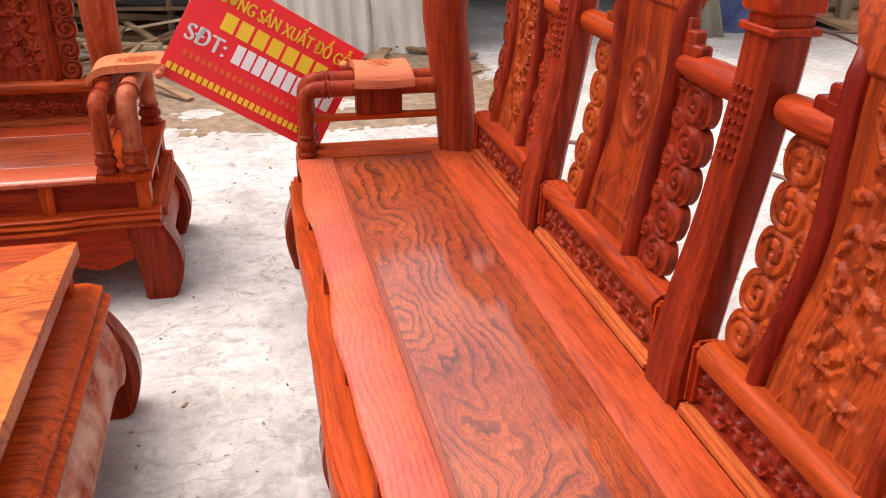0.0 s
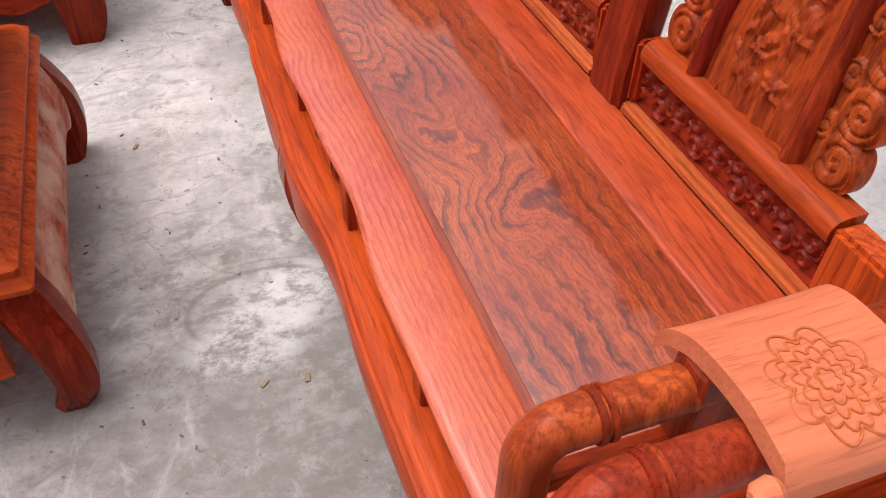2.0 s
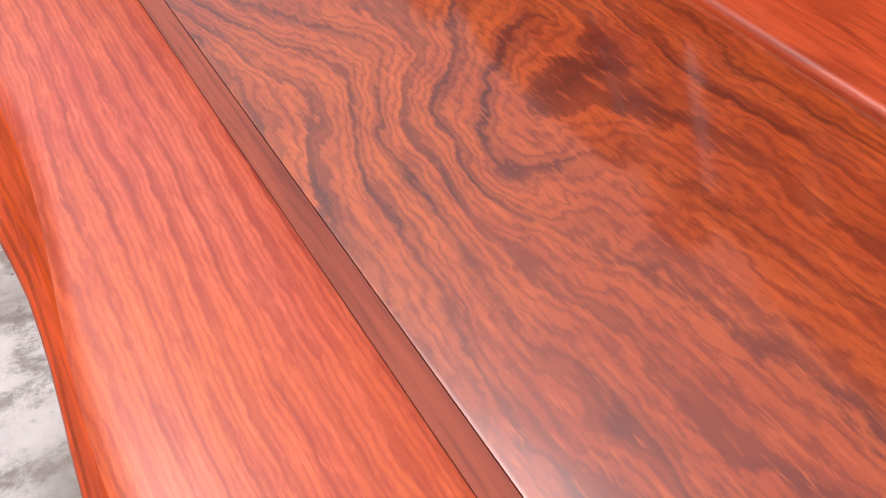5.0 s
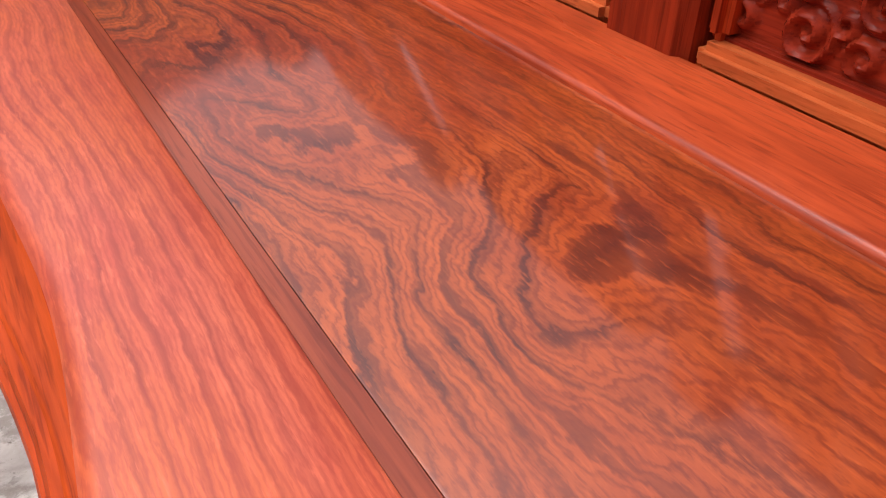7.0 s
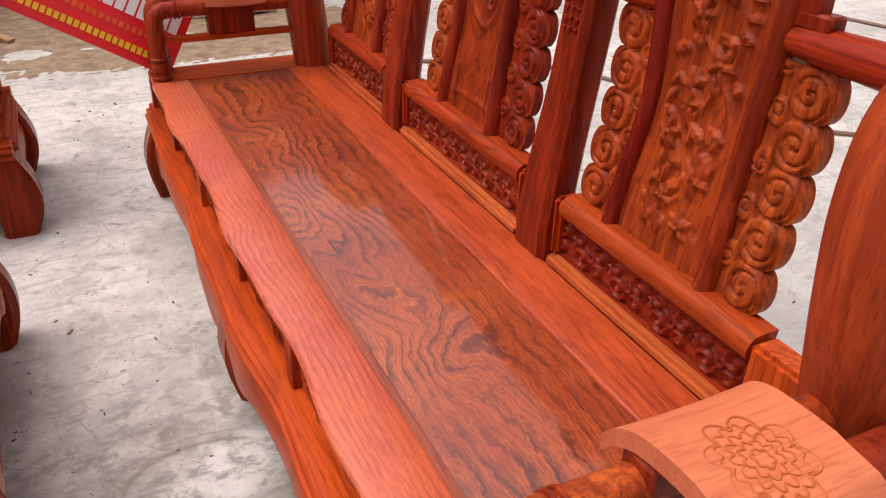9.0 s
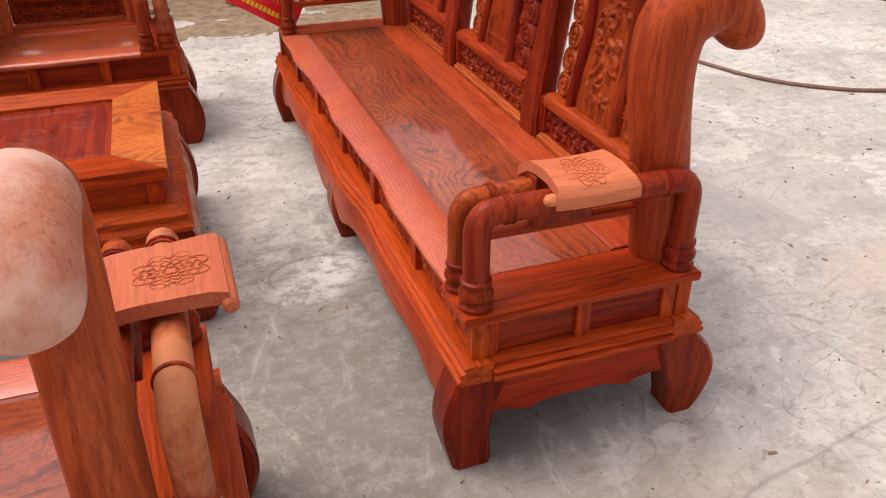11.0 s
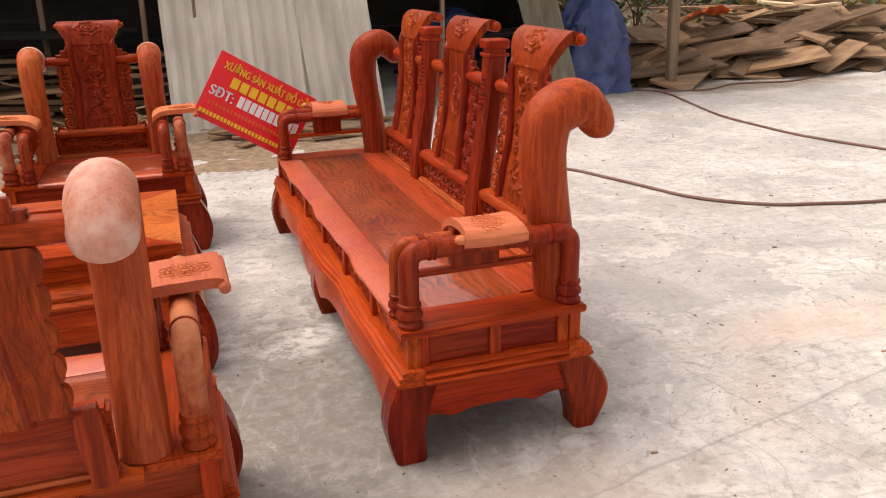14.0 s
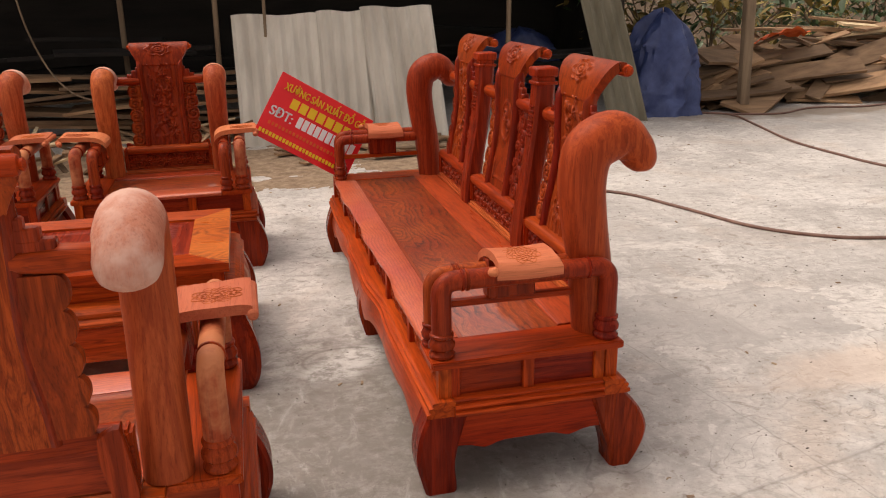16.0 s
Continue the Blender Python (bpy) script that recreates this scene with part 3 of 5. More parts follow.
def base(unit, ln, feet):
    """Legs, aprons, moulding and the panelled band under the seat."""
    for n, y in enumerate(feet):
        if len(feet) == 2:
            for x0 in (0.002, DEEPNESS - 0.102):
                side_leg(unit, x0, x0 + 0.100, 0.0 if n == 0 else ln, 1 if n == 0 else -1)
            continue
        w = 0.095
        ya = 0.0 if n == 0 else (ln - w if n == len(feet) - 1 else y - w / 2)
        off = serpentine(ln, ya + w / 2) + (0.022 if 0 < n < len(feet) - 1 else 0.0)
        leg("front_leg", [(z, a + off, b + off) for z, a, b in FRONT_LEG], ya, ya + w, unit, DEEP)
        leg("rear_leg", [(z, DEEPNESS - b, DEEPNESS - a) for z, a, b in REAR_LEG], ya, ya + w, unit, DEEP)
    # long aprons, hanging lower beside the legs
    for name, front in (("front_apron", True), ("rear_apron", False)):
        bm = bmesh.new()
        n = int(ln * 44)

        def drop(y):
            near = min(abs(y - f) for f in feet)
            return 0.150 - 0.032 * math.exp(-((near - 0.13) / 0.07) ** 2) + 0.010 * math.exp(-((near - 0.30) / 0.06) ** 2)

        def face(u, v, depth):
            y = 0.085 + u * (ln - 0.17)
            z = drop(y) + v * (0.257 - drop(y))
            bulge = (0.020 if ln > 1.5 else 0.004) * math.sin(math.pi * min(1, (1 - v) * 0.62))
            x = (serpentine(ln, y) - bulge if front else 0.0 - bulge) + depth
            return (x if front else DEEPNESS - x, y, z)
        add_slab(bm, lambda u, v: face(u, v, 0.0), lambda u, v: face(u, v, 0.026), n, 6)
        part(name, bm, WY, unit)
    for ya, yb in ((0.012, 0.034), (ln - 0.034, ln - 0.012)):
        bm = bmesh.new()

        def side(u, v, y):
            x = 0.06 + u * (DEEPNESS - 0.12)
            low = 0.145 - 0.016 * math.exp(-((abs(x - DEEPNESS / 2) - 0.13) / 0.035) ** 2)
            bow = 0.0 if ln > 1.5 else 0.036 * math.sin(math.pi * min(1, (1 - v) * 0.62)) * (-1 if y < ln / 2 else 1)
            return (x, y + bow, low + v * (0.257 - low))
        add_slab(bm, lambda u, v: side(u, v, ya), lambda u, v: side(u, v, yb), 24, 5)
        part("end_apron", bm, WX, unit)
    # stepped moulding on all four sides
    prof = [(0.06, 0.256), (-0.014, 0.256), (-0.022, 0.259), (-0.024, 0.264), (-0.022, 0.269), (-0.014, 0.271), (-0.010, 0.274), (-0.016, 0.277), (-0.018, 0.282), (-0.015, 0.287), (-0.007, 0.288), (-0.002, 0.291), (-0.006, 0.294), (-0.007, 0.299), (-0.002, 0.303), (0.006, 0.304), (0.06, 0.304)]
    n = int(ln * 30)
    run = [(ln * k / n, serpentine(ln, ln * k / n) * 1.1, 0) for k in range(n + 1)]
    run[0] = (-0.010, run[0][1], 0)
    run[-1] = (ln + 0.010, run[-1][1], 0)
    part("front_moulding", add_run(bmesh.new(), prof, run), WY, unit)
    part("rear_moulding", add_run(bmesh.new(), [(DEEPNESS - x, z) for x, z in prof], [(y, 0, 0) for y, _, _ in run[::n // 4]]), WY, unit)
    for flip in (0, 1):
        bm = bmesh.new()
        rings = []
        for x in (0.062, DEEPNESS - 0.062):
            rings.append([(x, ln - p if flip else p, z) for p, z in prof])
        add_loft(bm, rings)
        part("end_moulding", bm, WX, unit)
    # recessed band: stiles and carved panels
    stiles = max(3, round(ln / 0.40))
    for k in range(stiles + 1):
        y = 0.012 + (ln - 0.064) * k / stiles
        off = -0.010 * y + 0.010 if ln > 1.5 else 0.0
        part("band_stile", box(0.012 + off, y, 0.300, 0.05 + off, y + 0.040, 0.398), WZ, unit)
        part("band_stile", box(DEEPNESS - 0.05, y, 0.300, DEEPNESS - 0.012, y + 0.040, 0.398), WZ, unit)
        if k == stiles:
            continue
        ya, yb = y + 0.040, y + (ln - 0.064) / stiles
        bm = bmesh.new()

        def carved(u, v, d):
            yy = ya + u * (yb - ya)
            h = 0.0
            for c in range(5):
                h = max(h, (1.0 if ln > 1.5 else 0.25) * curl(yy - ya, v * 0.098, (c + 0.5) * (yb - ya) / 5, 0.049 + 0.012 * (-1) ** c, 0.036, (-1) ** c))
            return (0.030 - 0.009 * h + (0.010 - 0.010 * yy if ln > 1.5 else 0.0) + d, yy, 0.300 + 0.098 * v)
        add_slab(bm, lambda u, v: carved(u, v, 0.0), lambda u, v: (0.07, ya + u * (yb - ya), 0.300 + 0.098 * v), 44, 12)
        part("band_panel", bm, CARVED, unit)
        part("band_panel", box(DEEPNESS - 0.05, ya, 0.300, DEEPNESS - 0.026, yb, 0.398, bevel=0), CARVED, unit)
    for flip in (0, 1):
        def yy(d):
            return ln - d if flip else d
        for xa, xb in ((0.052, 0.085), (0.27, 0.305), (0.49, 0.523)):
            part("end_stile", box(xa, min(yy(0.014), yy(0.05)), 0.300, xb, max(yy(0.014), yy(0.05)), 0.398), WZ, unit)
        for xa, xb in ((0.085, 0.27), (0.305, 0.49)):
            part("end_panel", box(xa, min(yy(0.026), yy(0.05)), 0.300, xb, max(yy(0.026), yy(0.05)), 0.398, bevel=0), DEEPX, unit)


def seat(unit, ln):
    """Wavy front plank, lacquered middle panel, rear plank, end shelves and the pale strip under the back."""
    end = 0.155

    def edge(y):
        e = min(y, ln - y)
        wave = 0.0065 * math.sin(y * 8.6 + 0.9) + 0.003 * math.sin(y * 19.0)
        return (0.014 - 0.009 * y if ln > 1.5 else 0.0) + wave * ease(0.12, 0.4, e)

    def seam(y):
        return 0.119 - 0.006 * y

    bm = bmesh.new()
    n = int(ln * 60)
    rings = []
    for k in range(n + 1):
        y = end + 0.001 + (ln - 2 * end - 0.002) * k / n
        x = edge(y)
        rings.append([(x + 0.006, y, 0.397), (x, y, 0.403), (x - 0.001, y, 0.412), (x + 0.004, y, 0.418), (x + 0.012, y, 0.4205), (seam(y) - 0.004, y, 0.4205), (seam(y) - 0.0005, y, 0.4185), (seam(y), y, 0.397)])
    add_loft(bm, rings)
    part("front_plank", bm, PINK, unit, "sanded front plank with a wavy edge, sky reflection painted in as pink")
    ys = (end + 0.001, ln - end - 0.001)
    add_fillet = [[(seam(y) + 0.0003, y, 0.399), (seam(y) + 0.0003, y, 0.4170), (seam(y) + 0.0140, y, 0.4175), (seam(y) + 0.0142, y, 0.399)] for y in ys]
    part("panel_fillet", add_loft(bmesh.new(), add_fillet), FILLET, unit)
    sheet = [[(seam(y) + 0.0145, y, 0.399), (seam(y) + 0.0145, y, 0.4178), (seam(y) + 0.016, y, 0.4185), (0.4265, y, 0.4185), (0.4275, y, 0.4175), (0.4275, y, 0.399)] for y in ys]
    part("seat_panel", add_loft(bmesh.new(), sheet), PANEL, unit, "lacquered panel with swirling dark grain")
    plank = [[(0.4280, y, 0.399), (0.4280, y, 0.4200), (0.4300, y, 0.4235), (0.4335, y, 0.4250), (0.5425, y, 0.4255), (0.5435, y, 0.4245), (0.5435, y, 0.399)] for y in ys]
    part("rear_plank", add_loft(bmesh.new(), plank), REAR, unit)
    part("back_sill", box(0.5445, end + 0.001, 0.398, 0.606, ln - end - 0.001, 0.4185, 0.002), WY, unit)
    for ya in (0.0, ln - end):
        part("end_shelf", box(0.0, ya, 0.397, DEEPNESS, ya + end, 0.4205, 0.004, segs=2), WX, unit)
    part("under_frame", box(0.05, 0.05, 0.36, DEEPNESS - 0.05, ln - 0.05, 0.396, 0), WY, unit)


def scroll_post(unit, y, dx=0.0, dusty=False):
    """The trunk-like end post, curling over backwards."""
    line = smooth_path([(0.527, 0.418, 0.056, 0.056), (0.517, 0.52, 0.056, 0.056), (0.505, 0.63, 0.056, 0.057), (0.482, 0.77, 0.058, 0.058), (0.473, 0.88, 0.060, 0.060), (0.490, 0.965, 0.063, 0.062),
                        (0.542, 1.002, 0.063, 0.064), (0.600, 1.000, 0.060, 0.065), (0.642, 0.974, 0.055, 0.065), (0.668, 0.946, 0.048, 0.062), (0.682, 0.924, 0.036, 0.050), (0.688, 0.912, 0.020, 0.030), (0.690, 0.907, 0.006, 0.010)], 5)
    bm = bmesh.new()
    if dusty:
        line = [(p[0], p[1], p[2] * 0.94, p[3] * 0.94) for p in line]
    else:
        line = [(p[0] + 0.014 * (1 - ease(0.54, 0.64, p[0])) - 0.010 * ease(0.60, 0.68, p[0]), p[1] - 0.007 * ease(0.9, 1.0, p[1]) - 0.012 * ease(0.645, 0.69, p[0]), p[2] * (1.16 - 0.14 * ease(0.56, 0.65, p[0])), p[3] * (1.14 - 0.10 * ease(0.56, 0.65, p[0]))) for p in line]
    cut = 31 if dusty else len(line)
    add_tube(bm, [(p[0] + dx, y, p[1]) for p in line[:cut]], [p[2] for p in line[:cut]], 28, [p[3] for p in line[:cut]])
    post = part("scroll_post", bm, SANDED if dusty else SCROLL, unit, "thick end post curling over like a trunk")
    if dusty:
        tip = line[cut - 1:]
        bm = add_tube(bmesh.new(), [(p[0] + dx, y, p[1]) for p in tip], [p[2] + 0.0006 for p in tip], 28, [p[3] + 0.0006 for p in tip])
        part("scroll_tip", bm, KNOB, post, "dusty pale sanded tip")
    return post


def arm(unit, ln, flip):
    def Y(d):
        return ln - d if flip else d
    ring = [(0.030, 0.0), (0.036, 0.004), (0.037, 0.012), (0.031, 0.018), (0.030, 0.024), (0.037, 0.031), (0.038, 0.042), (0.032, 0.052), (0.029, 0.058), (0.034, 0.063), (0.034, 0.070), (0.027, 0.075)]
    outer = smooth_path([(0.040, 0.60), (0.044, 0.62), (0.060, 0.638), (0.085, 0.642)], 5)
    rear = smooth_path([(0.485, 0.642), (0.512, 0.638), (0.530, 0.62), (0.535, 0.60)], 5)
    line = [(0.040, 0.49), (0.040, 0.56)] + [tuple(p) for p in outer] + [(0.2, 0.642), (0.36, 0.642)] + [tuple(p) for p in rear] + [(0.535, 0.56), (0.535, 0.49)]
    a = part("arm_rail", add_tube(bmesh.new(), [(x, Y(0.045), z) for x, z in line], 0.0285, 20), PIPEDUST if ln < 1.5 else PIPE, unit, "turned tubular arm rail with ringed feet")
    inner = [(0.032, 0.48), (0.032, 0.55)] + [tuple(p - np.array((0.008, 0.008))) for p in outer] + [(0.2, 0.634), (0.36, 0.634), (0.47, 0.634)]
    part("arm_rail", add_tube(bmesh.new(), [(x, Y(0.125), z) for x, z in inner], 0.0255, 20), PIPE, unit)
    for x, d, k in ((0.040, 0.045, 1.0), (0.535, 0.045, 1.0), (0.032, 0.125, 0.86)):
        part("baluster_foot", add_lathe(bmesh.new(), [(r * k, z + 0.42) for r, z in ring], (x, Y(d), 0), 22), DEEP, unit)
    for x, d, r in ((0.098, 0.045, 0.0315), (0.112, 0.045, 0.0315), (0.468, 0.045, 0.0315), (0.095, 0.125, 0.0285), (0.106, 0.125, 0.0285)):
        bm = bmesh.new()
        z = 0.642 if d < 0.1 else 0.634
        add_lathe(bm, [(r - 0.004, -0.005), (r, -0.003), (r + 0.0005, 0.0), (r, 0.003), (r - 0.004, 0.005)], (x, Y(d), z), 22, Matrix.Rotation(radians(90), 3, "Y"))
        part("arm_collar", bm, DEEP, unit)
    # the draped arm plate with rolled lips
    prof = smooth_path([(0.172, 0.664), (0.158, 0.680), (0.130, 0.694), (0.085, 0.700), (0.040, 0.701), (0.0, 0.703), (-0.045, 0.704), (-0.078, 0.701)], 4)

    lap = 0.62 if ln < 1.5 else 0.2
    sink = 0.0 if ln < 1.5 else 0.22
    prof = [np.array((p[0] if p[0] > 0 else p[0] * lap, p[1] - sink * max(0.0, 0.05 - p[0]))) for p in prof]
    lip = prof[-1][0]

    def plate(u, v, t):
        y, z = prof[min(len(prof) - 1, round(v * (len(prof) - 1)))]
        pinch = 0.010 * math.sin(math.pi * v)
        x = 0.182 + pinch + u * (0.190 - 2 * pinch)
        return (x, Y(y), z - t + 0.004 * (2 * u - 1) ** 2)
    bm = bmesh.new()
    add_slab(bm, lambda u, v: plate(u, v, 0.0), lambda u, v: plate(u, v, 0.024), 8, len(prof) - 1)
    pl = part("arm_plate", bm, RAW, unit, "pale unpolished arm plate with an engraved flower")
    bm = bmesh.new()
    if ln < 1.5:
        add_tube(bm, [(0.176, Y(lip), 0.684), (0.180, Y(lip), 0.684), (0.374, Y(lip), 0.684), (0.378, Y(lip), 0.684)], [0.008, 0.013, 0.013, 0.008], 14)
    add_tube(bm, [(0.158, Y(lip + 0.006), 0.676), (0.164, Y(lip + 0.006), 0.676), (0.178, Y(lip + 0.006), 0.676), (0.184, Y(lip + 0.006), 0.676)], [0.006, 0.012, 0.014, 0.010], 14)
    part("rolled_lip", bm, RAW, pl)
    bm = bmesh.new()
    for rr, n, w in ((0.048, 8, 0.015), (0.040, 16, 0.008), (0.029, 12, 0.009), (0.019, 9, 0.006), (0.010, 6, 0.003)):
        pts = []
        for k in range(90):
            t = 2 * math.pi * k / 90
            r = rr + w * abs(math.sin(n * t / 2)) - w / 2
            x, y = 0.274 + r * math.cos(t) * 0.95, (0.055 if ln > 1.5 else 0.03) + r * math.sin(t) * 1.1
            z = np.interp(-y, [-p[0] for p in prof], [p[1] for p in prof])
            pts.append((x, Y(y), z + 0.0006))
        add_tube(bm, pts, 0.0015, 5, close=True)
    part("engraved_flower", bm, ROSE, pl)
    part("arm_block", box(0.19, min(Y(0.10), Y(0.15)), 0.553, 0.335, max(Y(0.10), Y(0.15)), 0.672, 0.004), DEEP, unit)
    part("arm_stretcher", box(0.035, min(Y(0.113), Y(0.138)), 0.533, 0.50, max(Y(0.113), Y(0.138)), 0.553, 0.003), WX, unit)


SCROLL = wood("smooth_turned_rosewood", "z", (0.48, 0.078, 0.023), (0.37, 0.044, 0.014), (0.14, 0.015, 0.007), rough=0.4, lines=0.5, fine=0.4, jags=0.9, contour=4.0)
SANDED = wood("sanded_orange_turned_wood", "z", (0.56, 0.125, 0.042), (0.47, 0.082, 0.026), (0.22, 0.028, 0.012), rough=0.45, lines=0.5, fine=0.4, jags=0.9, contour=4.0)
ROSE = wood("engraving_shade", "x", (0.58, 0.15, 0.05), (0.50, 0.12, 0.04), (0.3, 0.06, 0.02), rough=0.55)


def splat(unit, yc, half, medallion, seed):
    """A tall S-curved back board with a rolled head, carved front and moulded edges."""
    rng = random.Random(seed)
    n = len(BACK) - 1
    arc = [0.0]
    for (xa, za), (xb, zb) in zip(BACK, BACK[1:]):
        arc.append(arc[-1] + math.hypot(xb - xa, zb - za))
    head = arc[-1] - 0.078
    flowers = [(rng.uniform(-0.55, 0.55) * half, 0.63 + 0.045 * k + rng.uniform(-0.01, 0.01), rng.uniform(0.022, 0.034), rng.uniform(0, 6.3)) for k in range(9)]
    leaves = [(rng.uniform(-0.6, 0.6) * half, rng.uniform(0.61, 1.02), rng.uniform(0.016, 0.026), rng.uniform(0, 3.14)) for _ in range(46)]

    def bloom(y, z, cy, cz, r, turn):
        d = math.hypot(y - cy, z - cz) / r
        if d > 1:
            return 0.0
        lim = 0.70 + 0.30 * math.cos(5 * (math.atan2(z - cz, y - cy) + turn))
        return math.sqrt(max(0.0, 1 - (d / lim) ** 2)) * (0.55 + 0.45 * ease(0.0, 0.4, d)) + (0.5 if d < 0.16 else 0)

    def leaf(y, z, cy, cz, r, turn):
        p = (y - cy) * math.cos(turn) + (z - cz) * math.sin(turn)
        q = (z - cz) * math.cos(turn) - (y - cy) * math.sin(turn)
        return math.sqrt(max(0.0, 1 - (p / r) ** 2 - (q / (0.38 * r)) ** 2)) * (0.6 + 0.4 * min(1.0, abs(q) / (0.1 * r)))

    def wide(z):
        return half * (1.0 - 0.10 * math.exp(-((z - 0.80) / 0.12) ** 2)) + (0.045 if half < 0.115 else 0.062) * ease(1.03, 1.16, z)

    def front(u, v):
        k = v * n
        i = min(n - 1, int(k))
        (xa, za), (xb, zb) = BACK[i], BACK[i + 1]
        x, z = xa + (xb - xa) * (k - i), za + (zb - za) * (k - i)
        y = (2 * u - 1) * wide(z)
        h = 0.0
        inside = ease(0.0, 0.02, wide(z) - 0.028 - abs(y))
        if z < 1.05:
            if medallion:
                d = math.hypot(y / 0.062, (z - 0.86) / 0.080)
                h += 0.006 * math.exp(-((d - 1.0) / 0.10) ** 2)
                if d < 0.9:
                    h += 0.007 * max(curl(y, z, 0.018, 0.885, 0.036), curl(y, z, -0.02, 0.84, 0.034, -1))
                h += 0.005 * math.exp(-((abs(y) - half * 0.58) / 0.006) ** 2) * (1 if 0.60 < z < 0.68 else 0)
                h += 0.004 * math.exp(-((z - 0.615) / 0.006) ** 2)
            else:
                for amp, ph in ((0.035, 0.0), (0.055, 2.2), (0.075, 4.1)):
                    h = max(h, 0.006 * math.exp(-((y - amp * math.sin(z * 13 + seed + ph)) / 0.0055) ** 2))
                for l in leaves:
                    h = max(h, 0.010 * leaf(y, z, *l))
                for f in flowers:
                    h = max(h, 0.012 * bloom(y, z, *f))
                if z < 0.635:
                    h = max(h, 0.006 * (0.5 + 0.5 * math.sin(y * 160)) * ease(0.0, 0.006, 0.635 - z))
            h *= inside
        elif z > 1.075:
            s = arc[i] + (arc[i + 1] - arc[i]) * (k - i) - head
            d = math.hypot(y / 0.060, s / 0.036)
            lobes = 1.0 + 0.10 * math.cos(7 * math.atan2(s, y * 0.6))
            h += 0.007 * math.exp(-((d / lobes - 1.0) / 0.14) ** 2) + (0.006 * abs(math.sin(9 * d)) if d < 0.8 else 0)
        h += 0.006 * ease(1.040, 1.046, z)
        t = Vector((xb - xa, 0, zb - za)).normalized()
        return Vector((x, yc + y, z)) + Vector((-t.z, 0, t.x)) * h

    def back(u, v):
        k = v * n
        i = min(n - 1, int(k))
        (xa, za), (xb, zb) = BACK[i], BACK[i + 1]
        x, z = xa + (xb - xa) * (k - i), za + (zb - za) * (k - i)
        t = Vector((xb - xa, 0, zb - za)).normalized()
        return Vector((x, yc + (2 * u - 1) * wide(z), z)) + Vector((t.z, 0, -t.x)) * 0.024
    bm = bmesh.new()
    add_slab(bm, front, back, 80, 180)
    sp = part("back_splat", bm, SPLAT, unit, "S-curved back splat with carved front" if not medallion else "S-curved back splat with a round medallion")
    for s in (-1, 1):
        bm = bmesh.new()
        run = [(x, z, min(1.0, 0.35 + (1.075 - z) / 0.05)) for x, z in BACK if z < 1.075]
        add_tube(bm, [(x + 0.004, yc + s * (wide(z) - 0.004), z) for x, z, _ in run], [0.024 * k for _, _, k in run], 12, [0.017 * k for _, _, k in run])
        part("splat_moulding", bm, DEEP, sp)
    bm = bmesh.new()
    w = wide(1.17)
    ends = [(-w - 0.020, 0.006), (-w - 0.016, 0.012), (-w - 0.010, 0.010), (-w - 0.008, 0.017), (-w, 0.020), (w, 0.020), (w + 0.008, 0.017), (w + 0.010, 0.010), (w + 0.016, 0.012), (w + 0.020, 0.006)]
    add_tube(bm, [(0.731, yc + y, 1.146) for y, _ in ends], [r for _, r in ends], 16)
    part("head_roll", bm, WY, sp)
    return wide


def wing(unit, y0, s, width, top, seed):
    """A pierced side board with a scalloped outer edge and carved curls."""
    n = 5
    low = 0.572

    def outline(z):
        ph = (z - low) / (top - low) * n
        return width * (0.80 + 0.20 * math.sqrt(max(0.0, 1 - (2 * (ph % 1) - 1) ** 2)))

    def front(u, v):
        z = low + (top - low) * v
        y = u * outline(z)
        h = 0.0
        for k in range(n):
            cz = low + (top - low) * (k + 0.5) / n
            h = max(h, 0.0075 * groove_scroll(y, z, width * 0.62, cz, (top - low) / n * 0.55, (-1) ** (k + seed)))
            h = max(h, 0.006 * groove_scroll(y, z, width * 0.22, cz + 0.035, 0.022, -(-1) ** k, 1.3))
        return (back_x(z) + 0.006 - h, y0 + s * y, z)

    def back(u, v):
        z = low + (top - low) * v
        return (back_x(z) + 0.026, y0 + s * u * outline(z), z)
    part("fretted_wing", add_slab(bmesh.new(), front, back, 26, 130), SPLAT, unit)


